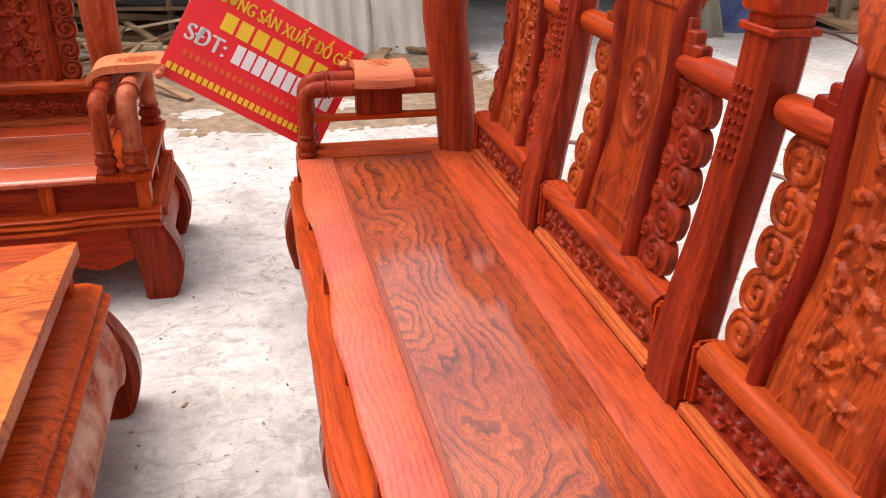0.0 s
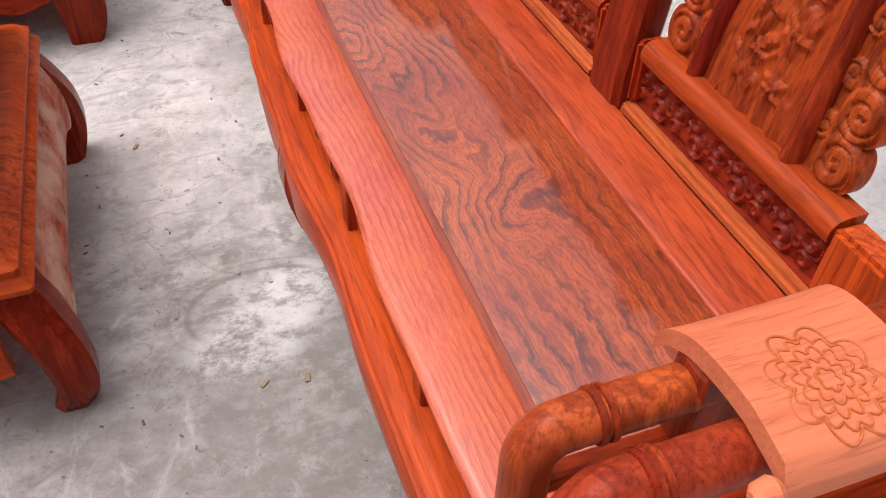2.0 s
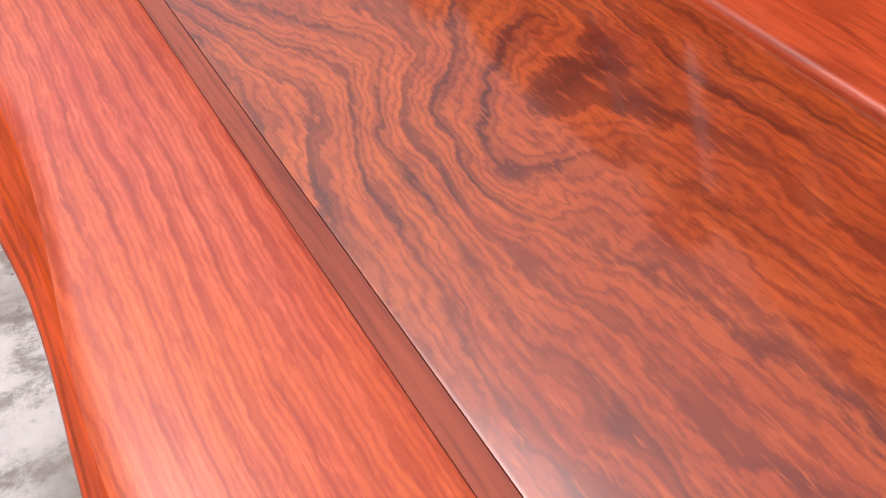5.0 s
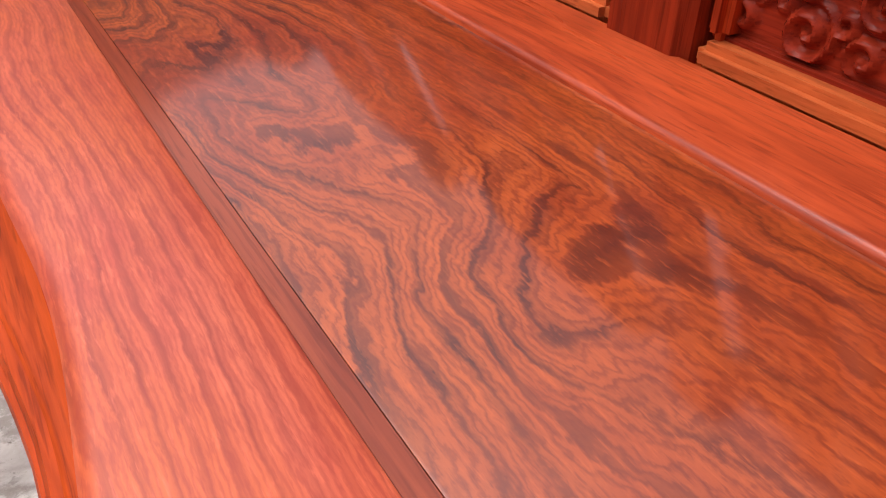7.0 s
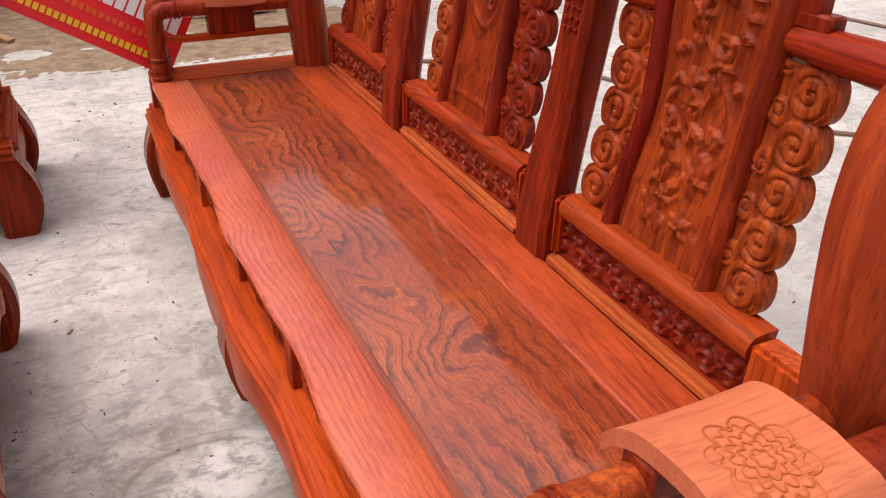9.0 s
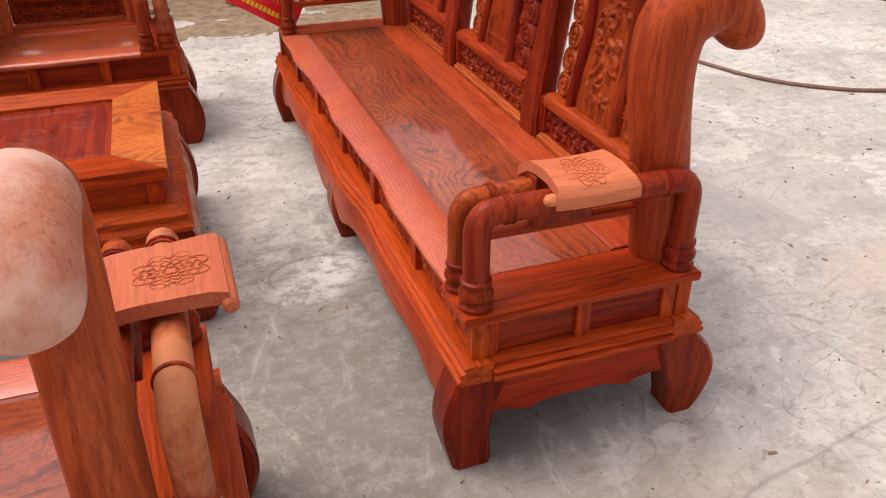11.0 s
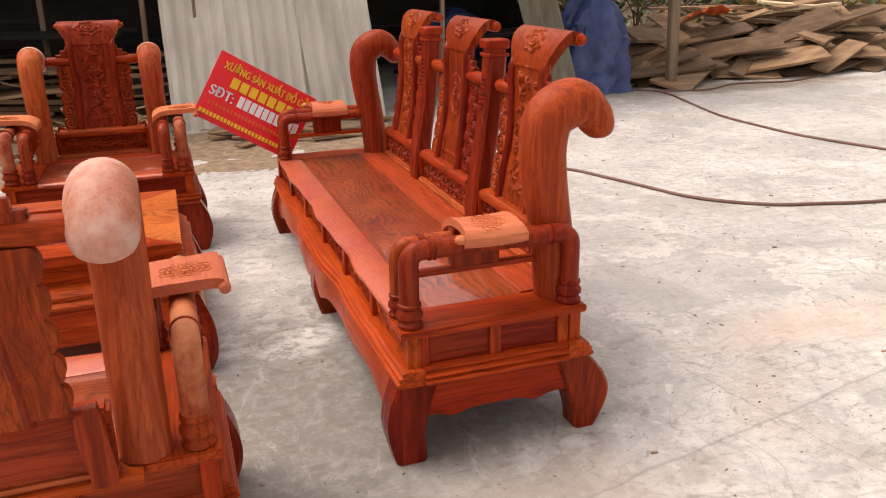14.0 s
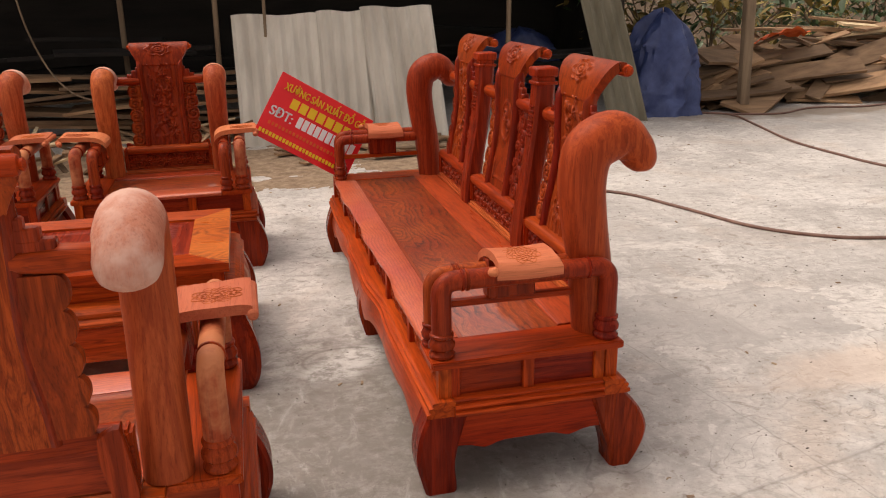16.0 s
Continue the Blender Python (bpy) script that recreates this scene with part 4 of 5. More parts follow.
def back_section(unit, ya, yb, yc, half, medallion, seed, wing_w, unit_end=0):
    """What fills the back between two posts: carved panel, rail, splat, wings and tie rails."""
    a, b = ya + 0.004, yb - 0.004
    part("back_ledge", box(0.5450, a, 0.4185, 0.600, b, 0.4440, 0.008, segs=2), SAP, unit, "amber sapwood strip")
    bm = bmesh.new()
    L = b - a
    n = max(4, round(L / 0.055))
    tall = 0.088

    def carved(u, v):
        y, z = u * L, v * tall
        h = 0.0
        for k in range(n):
            h = max(h, curl(y, z, (k + 0.5) * L / n, 0.044 + 0.016 * (-1) ** k, 0.028, (-1) ** k, 1.7))
            h = max(h, 0.85 * curl(y, z, (k + 0.62) * L / n, 0.044 - 0.022 * (-1) ** k, 0.019, -(-1) ** k, 1.1))
            h = max(h, 0.7 * curl(y, z, (k + 1.0) * L / n, 0.044, 0.015, (-1) ** k, 0.9))
        edge = min(y, L - y, z, tall - z)
        h = h * ease(0.004, 0.010, edge) if edge > 0.005 else 0.9
        return (0.576 - 0.010 * h, a + y, 0.4440 + z)
    add_slab(bm, carved, lambda u, v: (0.60, a + u * L, 0.4440 + v * tall), int(L * 380), 48)
    part("carved_panel", bm, CARVED, unit, "deep red panel carved with scrolling leaves")
    first = 0.112 if unit_end == -1 else 0.022
    for y, w in ((a, first), (b - 0.022, 0.022)):
        part("panel_stile", box(0.553, y, 0.4440, 0.605, y + w, 0.568, 0.008, segs=2), WZ, unit)
    bm = bmesh.new()
    prof = [(0.604, 0.5325), (0.562, 0.5325), (0.555, 0.537), (0.552, 0.546), (0.553, 0.557), (0.558, 0.566), (0.567, 0.572), (0.580, 0.574), (0.608, 0.574)]
    add_run(bm, prof, [(a + first + 0.001, 0, 0), (b - 0.023, 0, 0)])
    part("lower_rail", bm, RAIL, unit)
    wide = splat(unit, yc, half, medallion, seed)
    for s, lim in ((-1, a), (1, b)):
        y0 = yc + s * (half * 0.92)
        wing(unit, y0, s, wing_w * (0.9 if unit_end == s else 1.0), 0.930, seed)
        bm = bmesh.new()
        z, x = 0.955, back_x(0.955) + 0.010
        end = lim - s * -0.006
        line = [y0 + (end - y0) * t for t in (0.0, 0.25, 0.6, 0.9, 1.0)]
        add_tube(bm, [(x, y, z) for y in line], [0.020, 0.025, 0.028, 0.026, 0.020], 16)
        part("tie_rail", bm, RAIL, unit)
        bm = bmesh.new()
        for k, (w, h) in enumerate(((0.078, 0.024), (0.054, 0.046), (0.030, 0.066))):
            ye = y0 + s * w
            add_box(bm, x - 0.014 + 0.001 * k, min(y0, ye), 0.972, x + 0.014 - 0.001 * k, max(y0, ye), 0.972 + h, 0.004)
        part("stepped_fret", bm, DEEP, unit)


def mid_post(unit, y, w=0.106):
    line = smooth_path([(0.572, 0.418), (0.574, 0.50), (0.590, 0.62), (0.612, 0.75), (0.630, 0.88), (0.640, 0.98), (0.645, 1.055)], 5)
    bm = bmesh.new()
    add_loft(bm, [chamfered(x - 0.036, y - w / 2 + 0.010 * ease(0.5, 0.8, z), x + 0.036, y + w / 2 - 0.010 * ease(0.5, 0.8, z), z, 0.012) for x, z in line])
    p = part("back_post", bm, DEEP, unit, "dark S-shaped post with a notched cap")
    bm = bmesh.new()
    add_box(bm, 0.603, y - 0.045, 1.055, 0.687, y + 0.045, 1.068, 0.003)
    add_box(bm, 0.612, y - 0.036, 1.066, 0.678, y + 0.036, 1.085, 0.003)
    add_box(bm, 0.600, y - 0.043, 1.083, 0.690, y + 0.043, 1.118, 0.006)
    part("post_cap", bm, WZ, p)
    bm = bmesh.new()
    for k in range(7):
        z = 0.86 + k * 0.018
        x = np.interp(z, [q[1] for q in line], [q[0] for q in line]) - 0.037
        for yy, ww in ((-0.017, 0.012), (0.001, 0.010), (0.017, 0.012)):
            add_box(bm, x - 0.003, y + yy - ww / 2, z + 0.003 * ((k + int(yy * 100)) % 2), x + 0.004, y + yy + ww / 2, z + 0.010, 0.001)
    tagged(part("carved_plaque", bm, DEEP, p, "small carved key pattern"), kind="stuff")


def bench():
    u = thing("carved_bench", "long red rosewood bench with carved back and curled ends", "bench")
    ln = 2.41
    base(u, ln, [0.05, ln / 2, ln - 0.05])
    seat(u, ln)
    for y in (0.122, ln - 0.122):
        scroll_post(u, y, -0.012)
    arm(u, ln, False)
    arm(u, ln, True)
    posts = (0.889, 1.636)
    for y in posts:
        mid_post(u, y)
    cuts = (0.205, posts[0] - 0.053, posts[0] + 0.053, posts[1] - 0.053, posts[1] + 0.053, ln - 0.205)
    back_section(u, cuts[0], cuts[1], 0.575, 0.124, False, 3, 0.122, -1)
    back_section(u, cuts[2], cuts[3], 1.265, 0.126, True, 5, 0.132)
    back_section(u, cuts[4], cuts[5], 1.950, 0.120, False, 8, 0.115)
    return u


def armchair():
    u = thing("carved_armchair", "red rosewood armchair with a carved splat and curled posts", "armchair", "armchairs of the set")
    ln = 0.88
    base(u, ln, [0.05, ln - 0.05])
    seat(u, ln)
    for y in (0.150, ln - 0.150):
        scroll_post(u, y, 0.0, True)
    arm(u, ln, False)
    arm(u, ln, True)
    back_section(u, 0.195, ln - 0.195, ln / 2, 0.110, False, 21, 0.085)
    for y, s in ((0.200, 1), (ln - 0.200, -1)):
        bm = add_loft(bmesh.new(), [[(0.607, y + s * o, z), (0.607, y + s * (o + w), z), (0.632, y + s * (o + w), z), (0.632, y + s * o, z)] for z, o, w in ((0.4205, 0.0, 0.05), (0.45, -0.004, 0.05), (0.53, 0.006, 0.055), (0.572, 0.012, 0.045), (0.588, 0.016, 0.012))])
        part("corner_bracket", bm, DEEP, u)
    # the chairs' backs and posts are lower than the bench's
    for o in u.children_recursive:
        kind = o.name.split(".")[0]
        if kind in ("scroll_post", "scroll_tip"):
            foot, k = 0.42, 0.93
        elif kind in ("back_splat", "splat_moulding", "head_roll", "fretted_wing", "tie_rail", "stepped_fret"):
            foot, k = 0.57, 0.93
        else:
            continue
        for v in o.data.vertices:
            v.co.z = foot + (v.co.z - foot) * k
    return u


def coffee_table():
    u = thing("coffee_table", "low rosewood table with a framed carved top", "table")
    x0, x1, y0, y1 = -1.80, -0.540, 0.85, 1.615
    fr = 0.145
    for name, pts in (("top_frame", ((x1, y0), (x1, y1), (x1 - fr, y1 - fr), (x1 - fr, y0 + fr))), ("top_frame", ((x0, y1), (x0, y0), (x0 + fr, y0 + fr), (x0 + fr, y1 - fr))),
                      ("top_frame", ((x0, y0), (x1, y0), (x1 - fr, y0 + fr), (x0 + fr, y0 + fr))), ("top_frame", ((x1, y1), (x0, y1), (x0 + fr, y1 - fr), (x1 - fr, y1 - fr)))):
        c = Vector((sum(p[0] for p in pts) / 4, sum(p[1] for p in pts) / 4))
        pts = [Vector(p) + (c - Vector(p)).normalized() * 0.0008 for p in pts]
        bm = bmesh.new()
        add_loft(bm, [[(p.x, p.y, 0.450) for p in pts], [(p.x, p.y, 0.482) for p in pts], [((p + (c - p) * 0.012).x, (p + (c - p) * 0.012).y, 0.485) for p in pts]])
        ob = part(name, bm, GOLD if pts[0].x == pts[1].x or abs(pts[0].x - pts[1].x) < 0.1 else WX, u)
    bm = bmesh.new()
    ax, bx, ay, by = x0 + fr, x1 - fr, y0 + fr, y1 - fr

    def top(s, t):
        x, y = ax + s * (bx - ax), ay + t * (by - ay)
        e = min(x - ax, bx - x, y - ay, by - y)
        h = 0.0035 * (math.exp(-((e - 0.030) / 0.005) ** 2) + math.exp(-((e - 0.045) / 0.005) ** 2))
        if e > 0.07:
            for k in range(11):
                cx, cy = ax + 0.10 + (k % 6) * 0.16, ay + 0.13 + 0.10 * (k % 3)
                h = max(h, 0.006 * curl(x, y, cx, cy, 0.075, (-1) ** k, 2.6))
        return (x, y, 0.476 + h)
    add_slab(bm, top, lambda s, t: (ax + s * (bx - ax), ay + t * (by - ay), 0.455), 110, 60)
    part("top_panel", bm, CARVED, u, "sunk top panel with low carved relief")
    part("band", box(x0 + 0.035, y0 + 0.035, 0.372, x1 - 0.035, y1 - 0.035, 0.450, 0.002), WX, u)
    for x in (x0 + 0.02, x1 - 0.065):
        for y in (y0 + 0.02, y1 - 0.065):
            part("corner_stile", box(x, y, 0.372, x + 0.045, y + 0.045, 0.449, 0.003), WZ, u)
    bm = bmesh.new()
    rings = []
    for z, o in ((0.298, 0.030), (0.306, 0.040), (0.318, 0.042), (0.328, 0.034), (0.334, 0.026), (0.342, 0.030), (0.352, 0.030), (0.360, 0.020), (0.372, 0.008)):
        rings.append(chamfered(x0 - o, y0 - o, x1 + o, y1 + o, z, 0.006))
    add_loft(bm, rings)
    part("base_moulding", bm, WX, u)
    # bowed aprons and cabriole feet
    for along, lo, hi, at, sgn in (("y", y0 + 0.04, y1 - 0.04, x1, 1), ("y", y0 + 0.04, y1 - 0.04, x0, -1), ("x", x0 + 0.04, x1 - 0.04, y1, 1), ("x", x0 + 0.04, x1 - 0.04, y0, -1)):
        bm = bmesh.new()

        def face(s, t, d):
            k = lo + s * (hi - lo)
            e = min(k - lo, hi - k)
            low = 0.185 - 0.045 * math.exp(-((e - 0.03) / 0.07) ** 2)
            z = low + t * (0.298 - low)
            o = at + sgn * (0.030 + 0.030 * math.sin(math.pi * 0.6 * (1 - t)) - d)
            return (o, k, z) if along == "y" else (k, o, z)
        add_slab(bm, lambda s, t: face(s, t, 0.0), lambda s, t: face(s, t, 0.024), 30, 6)
        part("apron", bm, DUSTY if along == "y" else WX, u, "dusty bowed apron" if along == "y" else "")
    prof = smooth_path([(0.0, 0.052, -0.030), (0.05, 0.072, -0.032), (0.11, 0.080, -0.020), (0.18, 0.074, -0.008), (0.25, 0.052, 0.0), (0.298, 0.032, 0.0)], 4)
    for sx, cx in ((1, x1), (-1, x0)):
        for sy, cy in ((1, y1), (-1, y0)):
            bm = bmesh.new()
            rings = []
            for z, o, i in prof:
                xs = sorted((cx + sx * o, cx + sx * (o - 0.088 + max(0, -i) * 0.5)))
                ys = sorted((cy + sy * o * 0.85, cy + sy * (o * 0.85 - 0.088 + max(0, -i) * 0.5)))
                rings.append(chamfered(xs[0], ys[0], xs[1], ys[1], z, 0.018))
            add_loft(bm, rings)
            part("cabriole_foot", bm, DEEP, u)
    return u


bench()
chair = armchair()
chair.matrix_basis = pose(-0.440, 2.21, 0, 0, 0, 90)
copy_thing(chair, pose(-1.480, 2.25, 0, 0, 0, 90))
copy_thing(chair, pose(-1.385, 0.155, 0, 0, 0, -90) @ Matrix.Diagonal((1, 1, 1.04, 1)))
coffee_table()


# ---- yard ----
def ground():
    bm = bmesh.new()

    def fn(u, v):
        a, b = 2 * u - 1, 2 * v - 1
        x, y = 900 * a * abs(a) ** 3.2, 900 * b * abs(b) ** 3.2
        return (x, y, 0.0)
    add_grid(bm, fn, 60, 60)
    tagged(part("ground", bm, CONCRETE), "stained grey concrete yard with shade painted between the seats", "ground", kind="structure")


ground()


def litter():
    rng = random.Random(4)
    for name, mat, count, big, label in (("grit", STONE, 900, 0.006, "dark grit scattered on the concrete"), ("wood_chips", CHIP, 260, 0.012, "small wood chips on the concrete")):
        bm = bmesh.new()
        for _ in range(count):
            x, y = rng.uniform(-0.5, 4.5), rng.uniform(-1.2, 5.5)
            if name == "wood_chips":
                x, y = rng.uniform(-2.6, 3.5), 3.4 + 2.4 * rng.random() ** 0.7
                if rng.random() < 0.25:
                    x, y = rng.uniform(-0.4, 3.0), rng.uniform(-1.0, 3.5)
            s = big * rng.uniform(0.3, 1.0)
            t = Matrix.Rotation(rng.uniform(0, 6.3), 3, "Z")
            add_box(bm, x - s, y - s * 0.4, 0.0, x + s, y + s * 0.4, s * 0.4, 0, t)
        tagged(part(name, bm, mat, smooth=False), label, "litter", kind="stuff")


def hose(name, pts, r, label):
    line = [(p[0], p[1], r) for p in smooth_path(pts, 8)]
    tagged(part(name, add_tube(bmesh.new(), line, r, 8), HOSE), label, "hose")


def plank_heap(name, label, mat, spots, pale=None):
    """A heap of single boards: rows of (x, y, z, length, width, thick, yaw, pitch, roll)."""
    h = thing(name, label, "timber")
    for k, (x, y, z, ln, w, th, yaw, pitch, roll) in enumerate(spots):
        bm = bmesh.new()
        bend = 0.01 * math.sin(k * 7.1)

        def f(u, v, d):
            return ((u - 0.5) * ln, (v - 0.5) * w * (1 - 0.12 * math.sin(u * 3 + k)), d + bend * math.sin(math.pi * u))
        add_slab(bm, lambda u, v: f(u, v, th), lambda u, v: f(u, v, 0.0), 4, 1)
        m = pose(x, y, z, roll, pitch, yaw)
        bm.transform(m)
        part("board", bm, pale if pale and k % 4 == 0 else mat, h, smooth=False)
    return h


def offcuts():
    rng = random.Random(12)
    rows = []
    for k in range(105):
        x = rng.uniform(4.5, 9.0)
        y = rng.uniform(6.3, 7.7)
        hgt = 0.66 * min(1.0, 0.25 + (x - 4.3) / 1.2) * min(1.0, 0.2 + (y - 6.25) / 0.85)
        z = hgt * rng.uniform(0.15, 1.0)
        rows.append((x, y, z, rng.uniform(0.7, 1.7), rng.uniform(0.14, 0.42), rng.uniform(0.015, 0.04), rng.uniform(-30, 40), rng.uniform(-22, 8), rng.uniform(5, 38)))
    plank_heap("offcut_pile", "untidy heap of weathered timber offcuts in the yard", OFFCUT, rows)
    rows = []
    for k in range(16):
        x = rng.uniform(6.0, 8.6)
        rows.append((x, rng.uniform(6.9, 7.6), 0.56 + 0.020 * k + rng.uniform(0, 0.03), rng.uniform(1.0, 1.8), rng.uniform(0.08, 0.2), 0.03, rng.uniform(-22, 22), rng.uniform(-6, 6), rng.uniform(-6, 12)))
    plank_heap("fresh_plank_stack", "loose stack of paler sawn planks on the offcuts", OFFCUT, rows, FRESH)
    rows = []
    for row in range(8):
        for k in range(4):
            rows.append((-3.6 + 0.95 * k + rng.uniform(-0.25, 0.25), 6.25 + rng.uniform(-0.1, 0.25), 0.085 * row + 0.02, rng.uniform(0.7, 1.9), rng.uniform(0.12, 0.36), rng.uniform(0.02, 0.045), rng.uniform(-16, 16), rng.uniform(-5, 5), rng.uniform(-6, 10)))
    plank_heap("board_stack", "stack of old sawn boards under the shed", OFFCUT, rows)
    rows = []
    for k in range(46):
        rows.append((rng.uniform(-2.6, -0.5), rng.uniform(4.6, 5.9), rng.uniform(0.01, 0.22), rng.uniform(0.35, 1.0), rng.uniform(0.02, 0.05), 0.018, rng.uniform(0, 180), rng.uniform(-22, 22), rng.uniform(-20, 20)))
    plank_heap("batten_scatter", "scatter of pale thin battens before the shed", OFFCUT, rows, FRESH)
    rows = []
    for k in range(26):
        rows.append((rng.uniform(-0.4, 1.4), rng.uniform(4.7, 5.7), rng.uniform(0.0, 0.06), rng.uniform(0.25, 0.8), rng.uniform(0.03, 0.09), 0.016, rng.uniform(0, 180), rng.uniform(-4, 4), rng.uniform(-5, 5)))
    plank_heap("stick_scatter", "broken sticks lying before the corrugated sheets", OFFCUT, rows)


def corrugated(x0, x1, y, top, mat, name, label, lean=0.28, skew=0.0, low=0.0):
    n = int((x1 - x0) / 0.016)

    def f(u, v, d):
        x = x0 + u * (x1 - x0) + skew * v
        return (x, y + lean * v + 0.020 * math.sin(u * (x1 - x0) / 0.115 * 2 * math.pi) + d, low + v * (top + 0.01 * math.sin(u * 9)))
    bm = bmesh.new()
    add_slab(bm, lambda u, v: f(u, v, 0), lambda u, v: f(u, v, 0.007), n, 5)
    tagged(part(name, bm, mat), label, "roof sheet", "leaning roofing sheets")


def shed():
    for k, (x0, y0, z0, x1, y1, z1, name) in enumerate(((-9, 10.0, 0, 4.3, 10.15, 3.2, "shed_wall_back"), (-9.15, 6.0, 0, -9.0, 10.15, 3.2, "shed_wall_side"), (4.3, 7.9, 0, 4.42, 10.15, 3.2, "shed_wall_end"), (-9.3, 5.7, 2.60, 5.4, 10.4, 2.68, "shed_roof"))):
        tagged(part(name, box(x0, y0, z0, x1, y1, z1, 0.01), DARKWOOD, smooth=False), "gloom-darkened timber shed " + ("roof" if "roof" in name else "wall"), "shed", kind="structure")
    rng = random.Random(3)
    for x, y, r, lean in ((-0.66, 6.05, 0.026, 0.05), (2.22, 6.05, 0.026, 0.02), (-3.3, 6.05, 0.03, 0.0), (-1.62, 7.2, 0.03, 0.02)):
        bm = add_tube(bmesh.new(), [(x + lean * z / 2.6, y, z) for z in (0.0, 0.9, 1.8, 2.6)], [r, r * 0.97, r * 0.93, r * 0.9], 10)
        tagged(part("shed_pole", bm, POLE), "thin round pole holding up the shed roof", "pole", "shed poles")
    bm = add_loft(bmesh.new(), [chamfered(5.0 - 0.10 * t, 6.04, 5.115 - 0.10 * t, 6.14, 2.6 * t, 0.012) for t in (0, 0.35, 0.7, 1.0)])
    tagged(part("shed_post", bm, POLE), "squared weathered post beside the offcut heap", "post")
    tagged(part("hanging_rope", add_tube(bmesh.new(), smooth_path([(-2.33, 5.95, 2.6), (-2.30, 5.95, 1.5), (-2.18, 5.95, 0.9), (-1.95, 5.9, 0.55), (-1.6, 5.9, 0.42)], 6), 0.008, 6), POLE), "pale rope hanging from the shed roof", "rope")
    tagged(part("hanging_stick", add_tube(bmesh.new(), [(-0.15, 5.9, 2.6), (-0.19, 5.9, 1.6), (-0.20, 5.9, 0.98)], [0.018, 0.017, 0.014], 8), POLE), "short stick hanging before the sheets", "stick")
    corrugated(-0.50, 0.36, 5.66, 1.18, FIBRE, "corrugated_sheet", "grey corrugated roofing sheet leaning on the shed", lean=0.30)
    corrugated(0.28, 0.86, 5.63, 1.20, FIBRE, "corrugated_sheet", "grey corrugated roofing sheet leaning on the shed", lean=0.30)
    corrugated(0.78, 1.48, 5.60, 1.23, FIBRE, "corrugated_sheet", "grey corrugated roofing sheet leaning on the shed", lean=0.30, skew=-0.09)
    corrugated(3.30, 3.74, 5.85, 1.75, MOSSY, "mossy_sheet", "mossy brown corrugated sheet leaning on the shed", lean=0.22, skew=-0.44)
    # junk in the gloom of the shed
    rows = []
    for k in range(30):
        rows.append((rng.uniform(-4, 4), rng.uniform(7.0, 9.2), rng.uniform(0.02, 0.9), rng.uniform(0.8, 2.0), rng.uniform(0.1, 0.35), 0.04, rng.uniform(-20, 20), rng.uniform(-5, 5), rng.uniform(-5, 5)))
    plank_heap("shed_timber", "timber stored deep in the shed, coloured near black for gloom", DARKWOOD, rows)


def tarpaulin(name, cx, cy, rx, ry, h, seed, label):
    bm = bmesh.new()

    def f(u, v):
        a = 2 * math.pi * u
        p = Vector((math.cos(a), math.sin(a), v * 2 + seed))
        fold = 0.16 * noise.noise(p * 2.1) + 0.09 * noise.noise(p * 5.3) + 0.05 * noise.noise(p * 11)
        r = (1.0 - 0.30 * v - 0.62 * v ** 5) * (1 + 1.5 * fold) if v < 0.97 else 0.02
        return (cx + rx * r * math.cos(a), cy + ry * r * math.sin(a), h * (1 - (1 - v) ** 1.25) * (1 + 0.16 * noise.noise(p * 1.7)) if v > 0 else 0.0)
    add_grid(bm, f, 72, 26)
    bmesh.ops.remove_doubles(bm, verts=bm.verts, dist=1e-4)
    tagged(part(name, bm, BLUE), label, "tarpaulin")


def bank():
    bm = bmesh.new()

    def f(u, v):
        x, y = -14 + 44 * u, 10.6 + 16 * v
        z = 2.9 * ease(10.6, 16, y) + 0.5 * noise.noise((x * 0.5, y * 0.5, 0)) * ease(10.6, 12, y)
        return (x, y, z - 0.02)
    add_grid(bm, f, 60, 24)
    tagged(part("earth_bank", bm, EARTH), "brown earth bank behind the yard", "bank", kind="structure")


def shrub(x, y, h, n, seed, long_leaf, label, mat):
    rng = random.Random(seed)
    t = thing("shrub", label, "shrub", "plants behind the offcuts")
    bm = bmesh.new()
    tips = []
    for k in range(5):
        a = rng.uniform(0, 6.3)
        tip = (x + 0.3 * h * math.cos(a), y + 0.3 * h * math.sin(a), h * rng.uniform(0.6, 1.0))
        tips.append(tip)
        add_tube(bm, smooth_path([(x, y, 0), (x + 0.06 * math.cos(a), y + 0.06 * math.sin(a), h * 0.4), tip], 3), 0.012, 6)
    part("stem", bm, POLE, t)
    bm = bmesh.new()
    for k in range(n):
        c = Vector(rng.choice(tips)) + Vector((rng.gauss(0, 0.22), rng.gauss(0, 0.18), rng.gauss(-0.12, 0.20))) * h * 0.8
        s = rng.uniform(0.5, 1.0) * long_leaf
        m = Matrix.Translation(c) @ Euler((rng.uniform(-0.9, 0.9), rng.uniform(-0.9, 0.9), rng.uniform(0, 6.3))).to_matrix().to_4x4()
        pts = [(0, 0, 0), (s * 0.35, s * 0.17, 0.02 * s), (s * 0.75, s * 0.13, -0.05 * s), (s, 0, -0.16 * s), (s * 0.75, -s * 0.13, -0.05 * s), (s * 0.35, -s * 0.17, 0.02 * s)]
        mid = [(s * 0.35, 0, -0.03 * s), (s * 0.75, 0, -0.09 * s)]
        v = [bm.verts.new(m @ Vector(p)) for p in pts + mid]
        for q in ((0, 1, 6), (1, 2, 7, 6), (2, 3, 7), (3, 4, 7), (4, 5, 6, 7), (5, 0, 6)):
            bm.faces.new([v[i] for i in q])
    part("foliage", bm, mat, t)


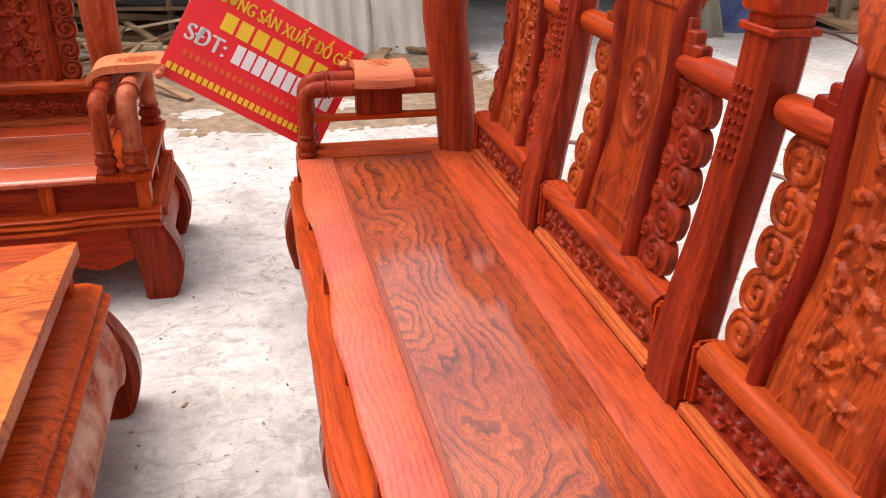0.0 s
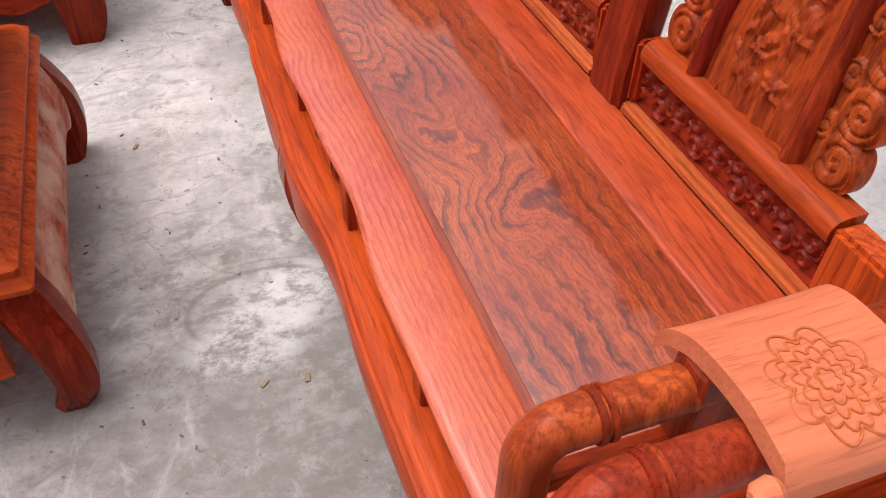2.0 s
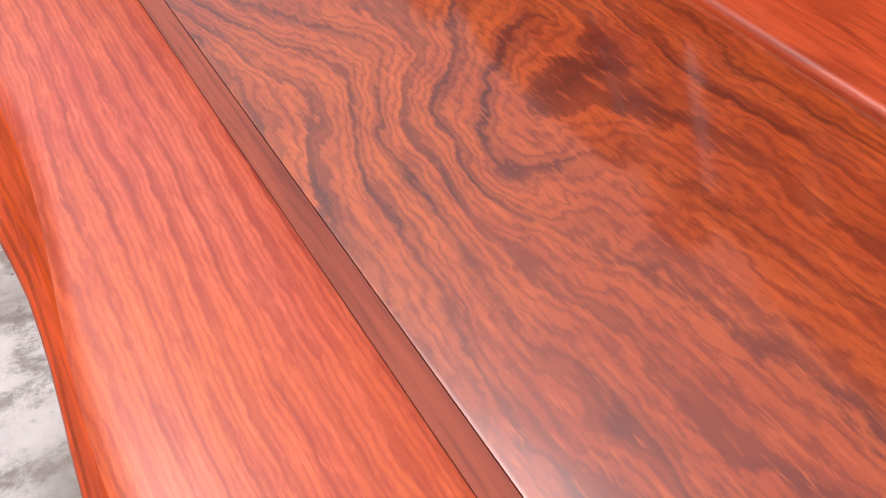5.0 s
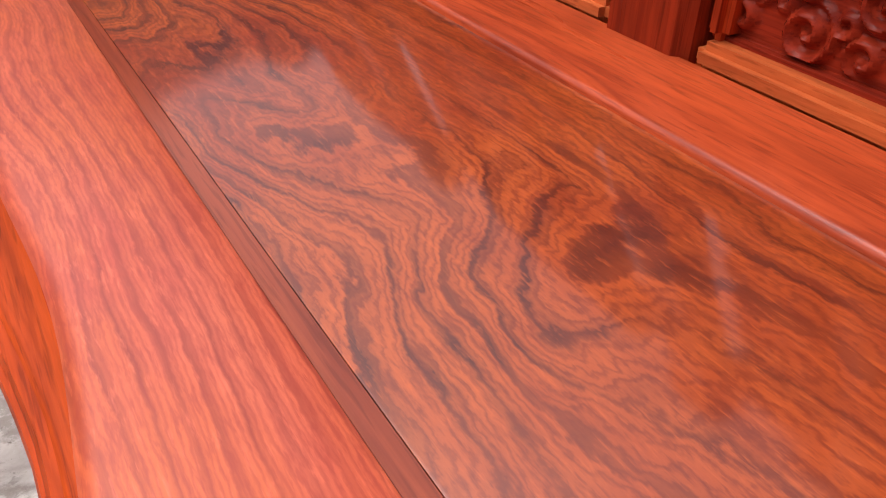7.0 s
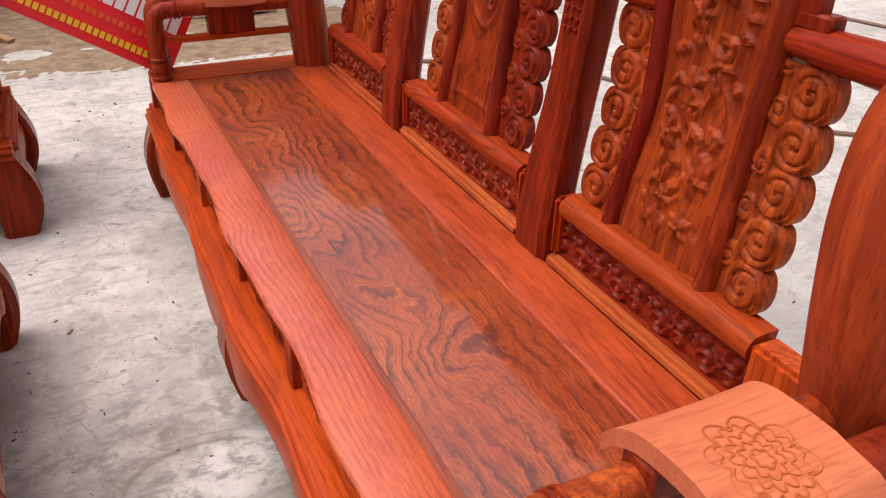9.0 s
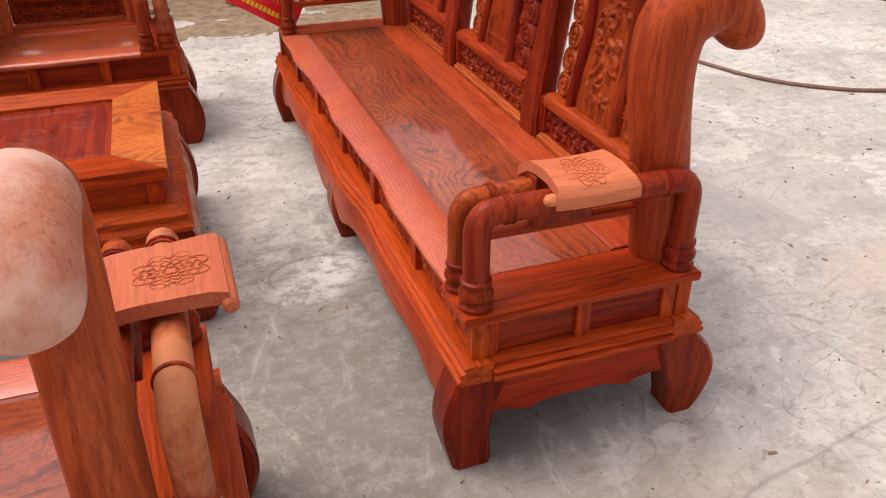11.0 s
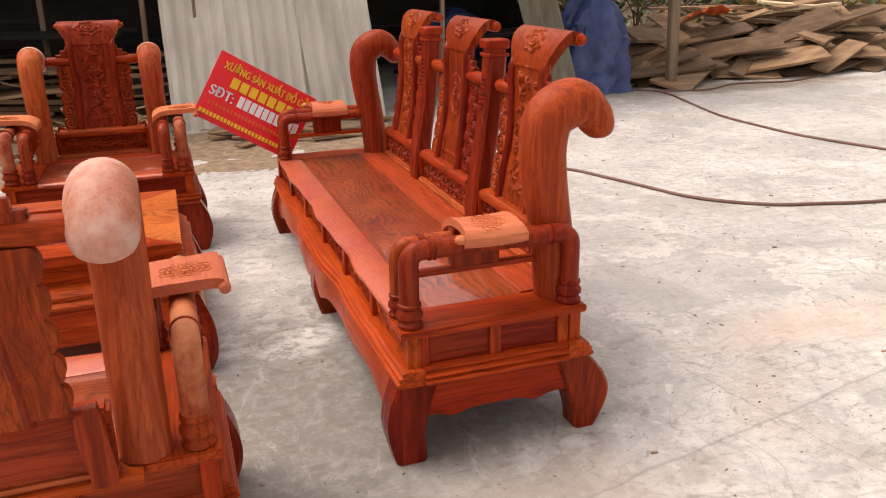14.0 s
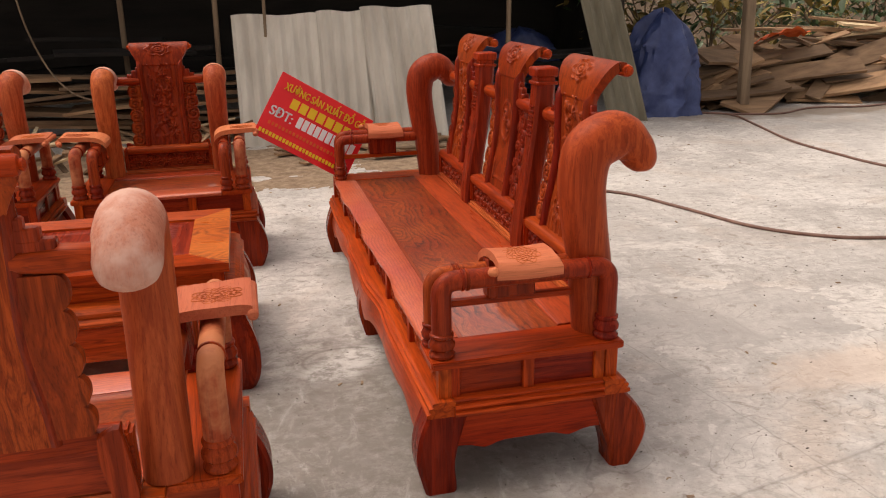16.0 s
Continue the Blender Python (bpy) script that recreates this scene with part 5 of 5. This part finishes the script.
def bars(sign, y, x0, x1, z0, z1, mat, name, count, gap=0.25):
    w = (x1 - x0) / count
    for k in range(count):
        part(name, box(x0 + k * w, y - 0.004, z0, x0 + (k + 1 - gap) * w, y - 0.0005, z1, 0), mat, sign, smooth=False)


def lettering(sign, text, x0, x1, z0, tall, mat, name):
    cu = bpy.data.curves.new(name, "FONT")
    cu.body, cu.size, cu.extrude, cu.offset = text, tall, 0.0015, 0.0
    ob = new(name + "_source", cu)
    bpy.context.view_layer.update()
    me = bpy.data.meshes.new_from_object(ob.evaluated_get(bpy.context.evaluated_depsgraph_get()))
    bpy.data.objects.remove(ob)
    xs = [v.co.x for v in me.vertices]
    k = (x1 - x0) / (max(xs) - min(xs))
    for v in me.vertices:
        v.co = Vector((x0 + (v.co.x - min(xs)) * k, -0.004 - v.co.z, z0 + v.co.y))
    # strokes thickened by two sideways shifts of the same outline
    n, polys = len(me.vertices), [tuple(p.vertices) for p in me.polygons]
    co = [v.co.copy() for v in me.vertices]
    bold = bpy.data.meshes.new(name)
    verts = [c + Vector((d * tall * 0.020, -0.0002 * abs(d), d * tall * 0.006)) for d in (-1, 0, 1) for c in co]
    bold.from_pydata(verts, [], [tuple(i + n * k for i in p) for k in range(3) for p in polys])
    bpy.data.meshes.remove(me)
    me = bold
    me.materials.clear()
    me.materials.append(mat)
    o = new(name, me)
    o.parent = sign
    return o


def shop_sign():
    """A tilted red board; its lower corner is wedged behind the bench's end."""
    s = thing("shop_sign", "red printed workshop sign tilted behind the bench's arm", "sign")
    W, H = 0.561, 0.372
    part("sign_board", box(-W / 2, 0.0, -H / 2, W / 2, 0.004, H / 2, 0.001), RED, s)
    lettering(s, "XƯỞNG SẢN XUẤT ĐỒ GỖ", -W * 0.42, W * 0.44, H * 0.285, 0.058, YELLOW, "sign_heading")
    bars(s, 0.0, -W * 0.30, W * 0.36, H * 0.075, H * 0.225, YELLOW, "sign_bar", 7, 0.2)
    lettering(s, "SĐT:", -W * 0.45, -W * 0.22, -H * 0.13, 0.075, WHITE, "sign_letters")
    bars(s, 0.0, -W * 0.17, W * 0.46, -H * 0.135, H * 0.03, WHITE, "sign_bar", 10, 0.2)
    bars(s, 0.0, -W * 0.42, W * 0.40, -H * 0.265, -H * 0.215, ORANGE, "sign_bar", 22, 0.4)
    bars(s, 0.0, -W * 0.47, W * 0.46, -H * 0.42, -H * 0.36, YELLOW, "sign_bar", 26, 0.3)
    return s


sign = shop_sign()
sign.matrix_basis = pose(-0.078, 2.47, 0.682, 0, 31.4, 0) @ pose(0, 0, 0, -12, 0, 0)
hose("long_hose", [(1.2, 3.55), (2.0, 3.10), (2.26, 2.59), (2.45, 2.07), (2.73, 1.78), (3.03, 1.66), (3.6, 1.55), (4.6, 1.7)], 0.0105, "brown rubber hose curving over the concrete")
hose("thin_hose", [(4.5, 6.1), (4.76, 5.85), (4.62, 5.2), (4.40, 4.34), (4.38, 3.7), (4.42, 3.2), (4.7, 2.3)], 0.011, "thin brown hose running from the shed post")
hose("pile_hose", [(4.76, 5.9), (5.3, 5.75), (5.9, 6.0), (6.6, 5.9), (7.4, 6.2)], 0.011, "thin brown hose along the foot of the offcuts")
bm = bmesh.new()


def spread(u, v):
    x, y = -2.8 + 4.6 * u, 3.55 + 2.2 * v
    e = min(u * 4.6, (1 - u) * 4.6, v * 2.2, 3.0)
    h = 0.5 * noise.noise((x * 1.3, y * 1.9, 2)) + 0.25 * noise.noise((x * 4, y * 5, 2)) + 0.12 * noise.noise((x * 13, y * 15, 5))
    return (x, y, -0.006 + 0.020 * ease(0.0, 0.9, e) * ease(-0.5, 0.1, h) + 0.004 * noise.noise((x * 30, y * 30, 1)))


add_grid(bm, spread, 150, 80)
tagged(part("sawdust_drift", bm, SAWDUST), "brown drift of sawdust and dirt before the shed", "sawdust", kind="stuff")
litter()
shed()
offcuts()
tarpaulin("blue_tarpaulin", 4.12, 6.35, 0.52, 0.38, 1.08, 2.0, "crumpled blue tarpaulin bundle beside the shed")
tarpaulin("dark_tarpaulin", 3.3, 8.8, 0.7, 0.40, 0.82, 7.0, "blue tarpaulin bundle in the shed's shade")
bank()
rngs = random.Random(9)
for k in range(13):
    shrub(4.9 + 0.42 * k + rngs.uniform(-0.15, 0.15), 8.5 + rngs.uniform(-0.3, 0.9), rngs.uniform(1.2, 1.9), 150, 40 + k, rngs.uniform(0.16, 0.34), "leafy green garden shrub behind the timber heap", LEAF if k % 4 else DRYLEAF)
bm = bmesh.new()
add_grid(bm, lambda u, v: (5.75 + 0.6 * u + 0.05 * noise.noise((u * 4, v * 3, 1)), 6.75 + 0.3 * v, 0.76 + 0.10 * math.sin(2.6 * u) + 0.05 * noise.noise((u * 5, v * 4, 0)) - 0.10 * v), 24, 12)
tagged(part("orange_cloth", bm, ORANGE), "bright orange cloth thrown over the timber heap", "cloth")
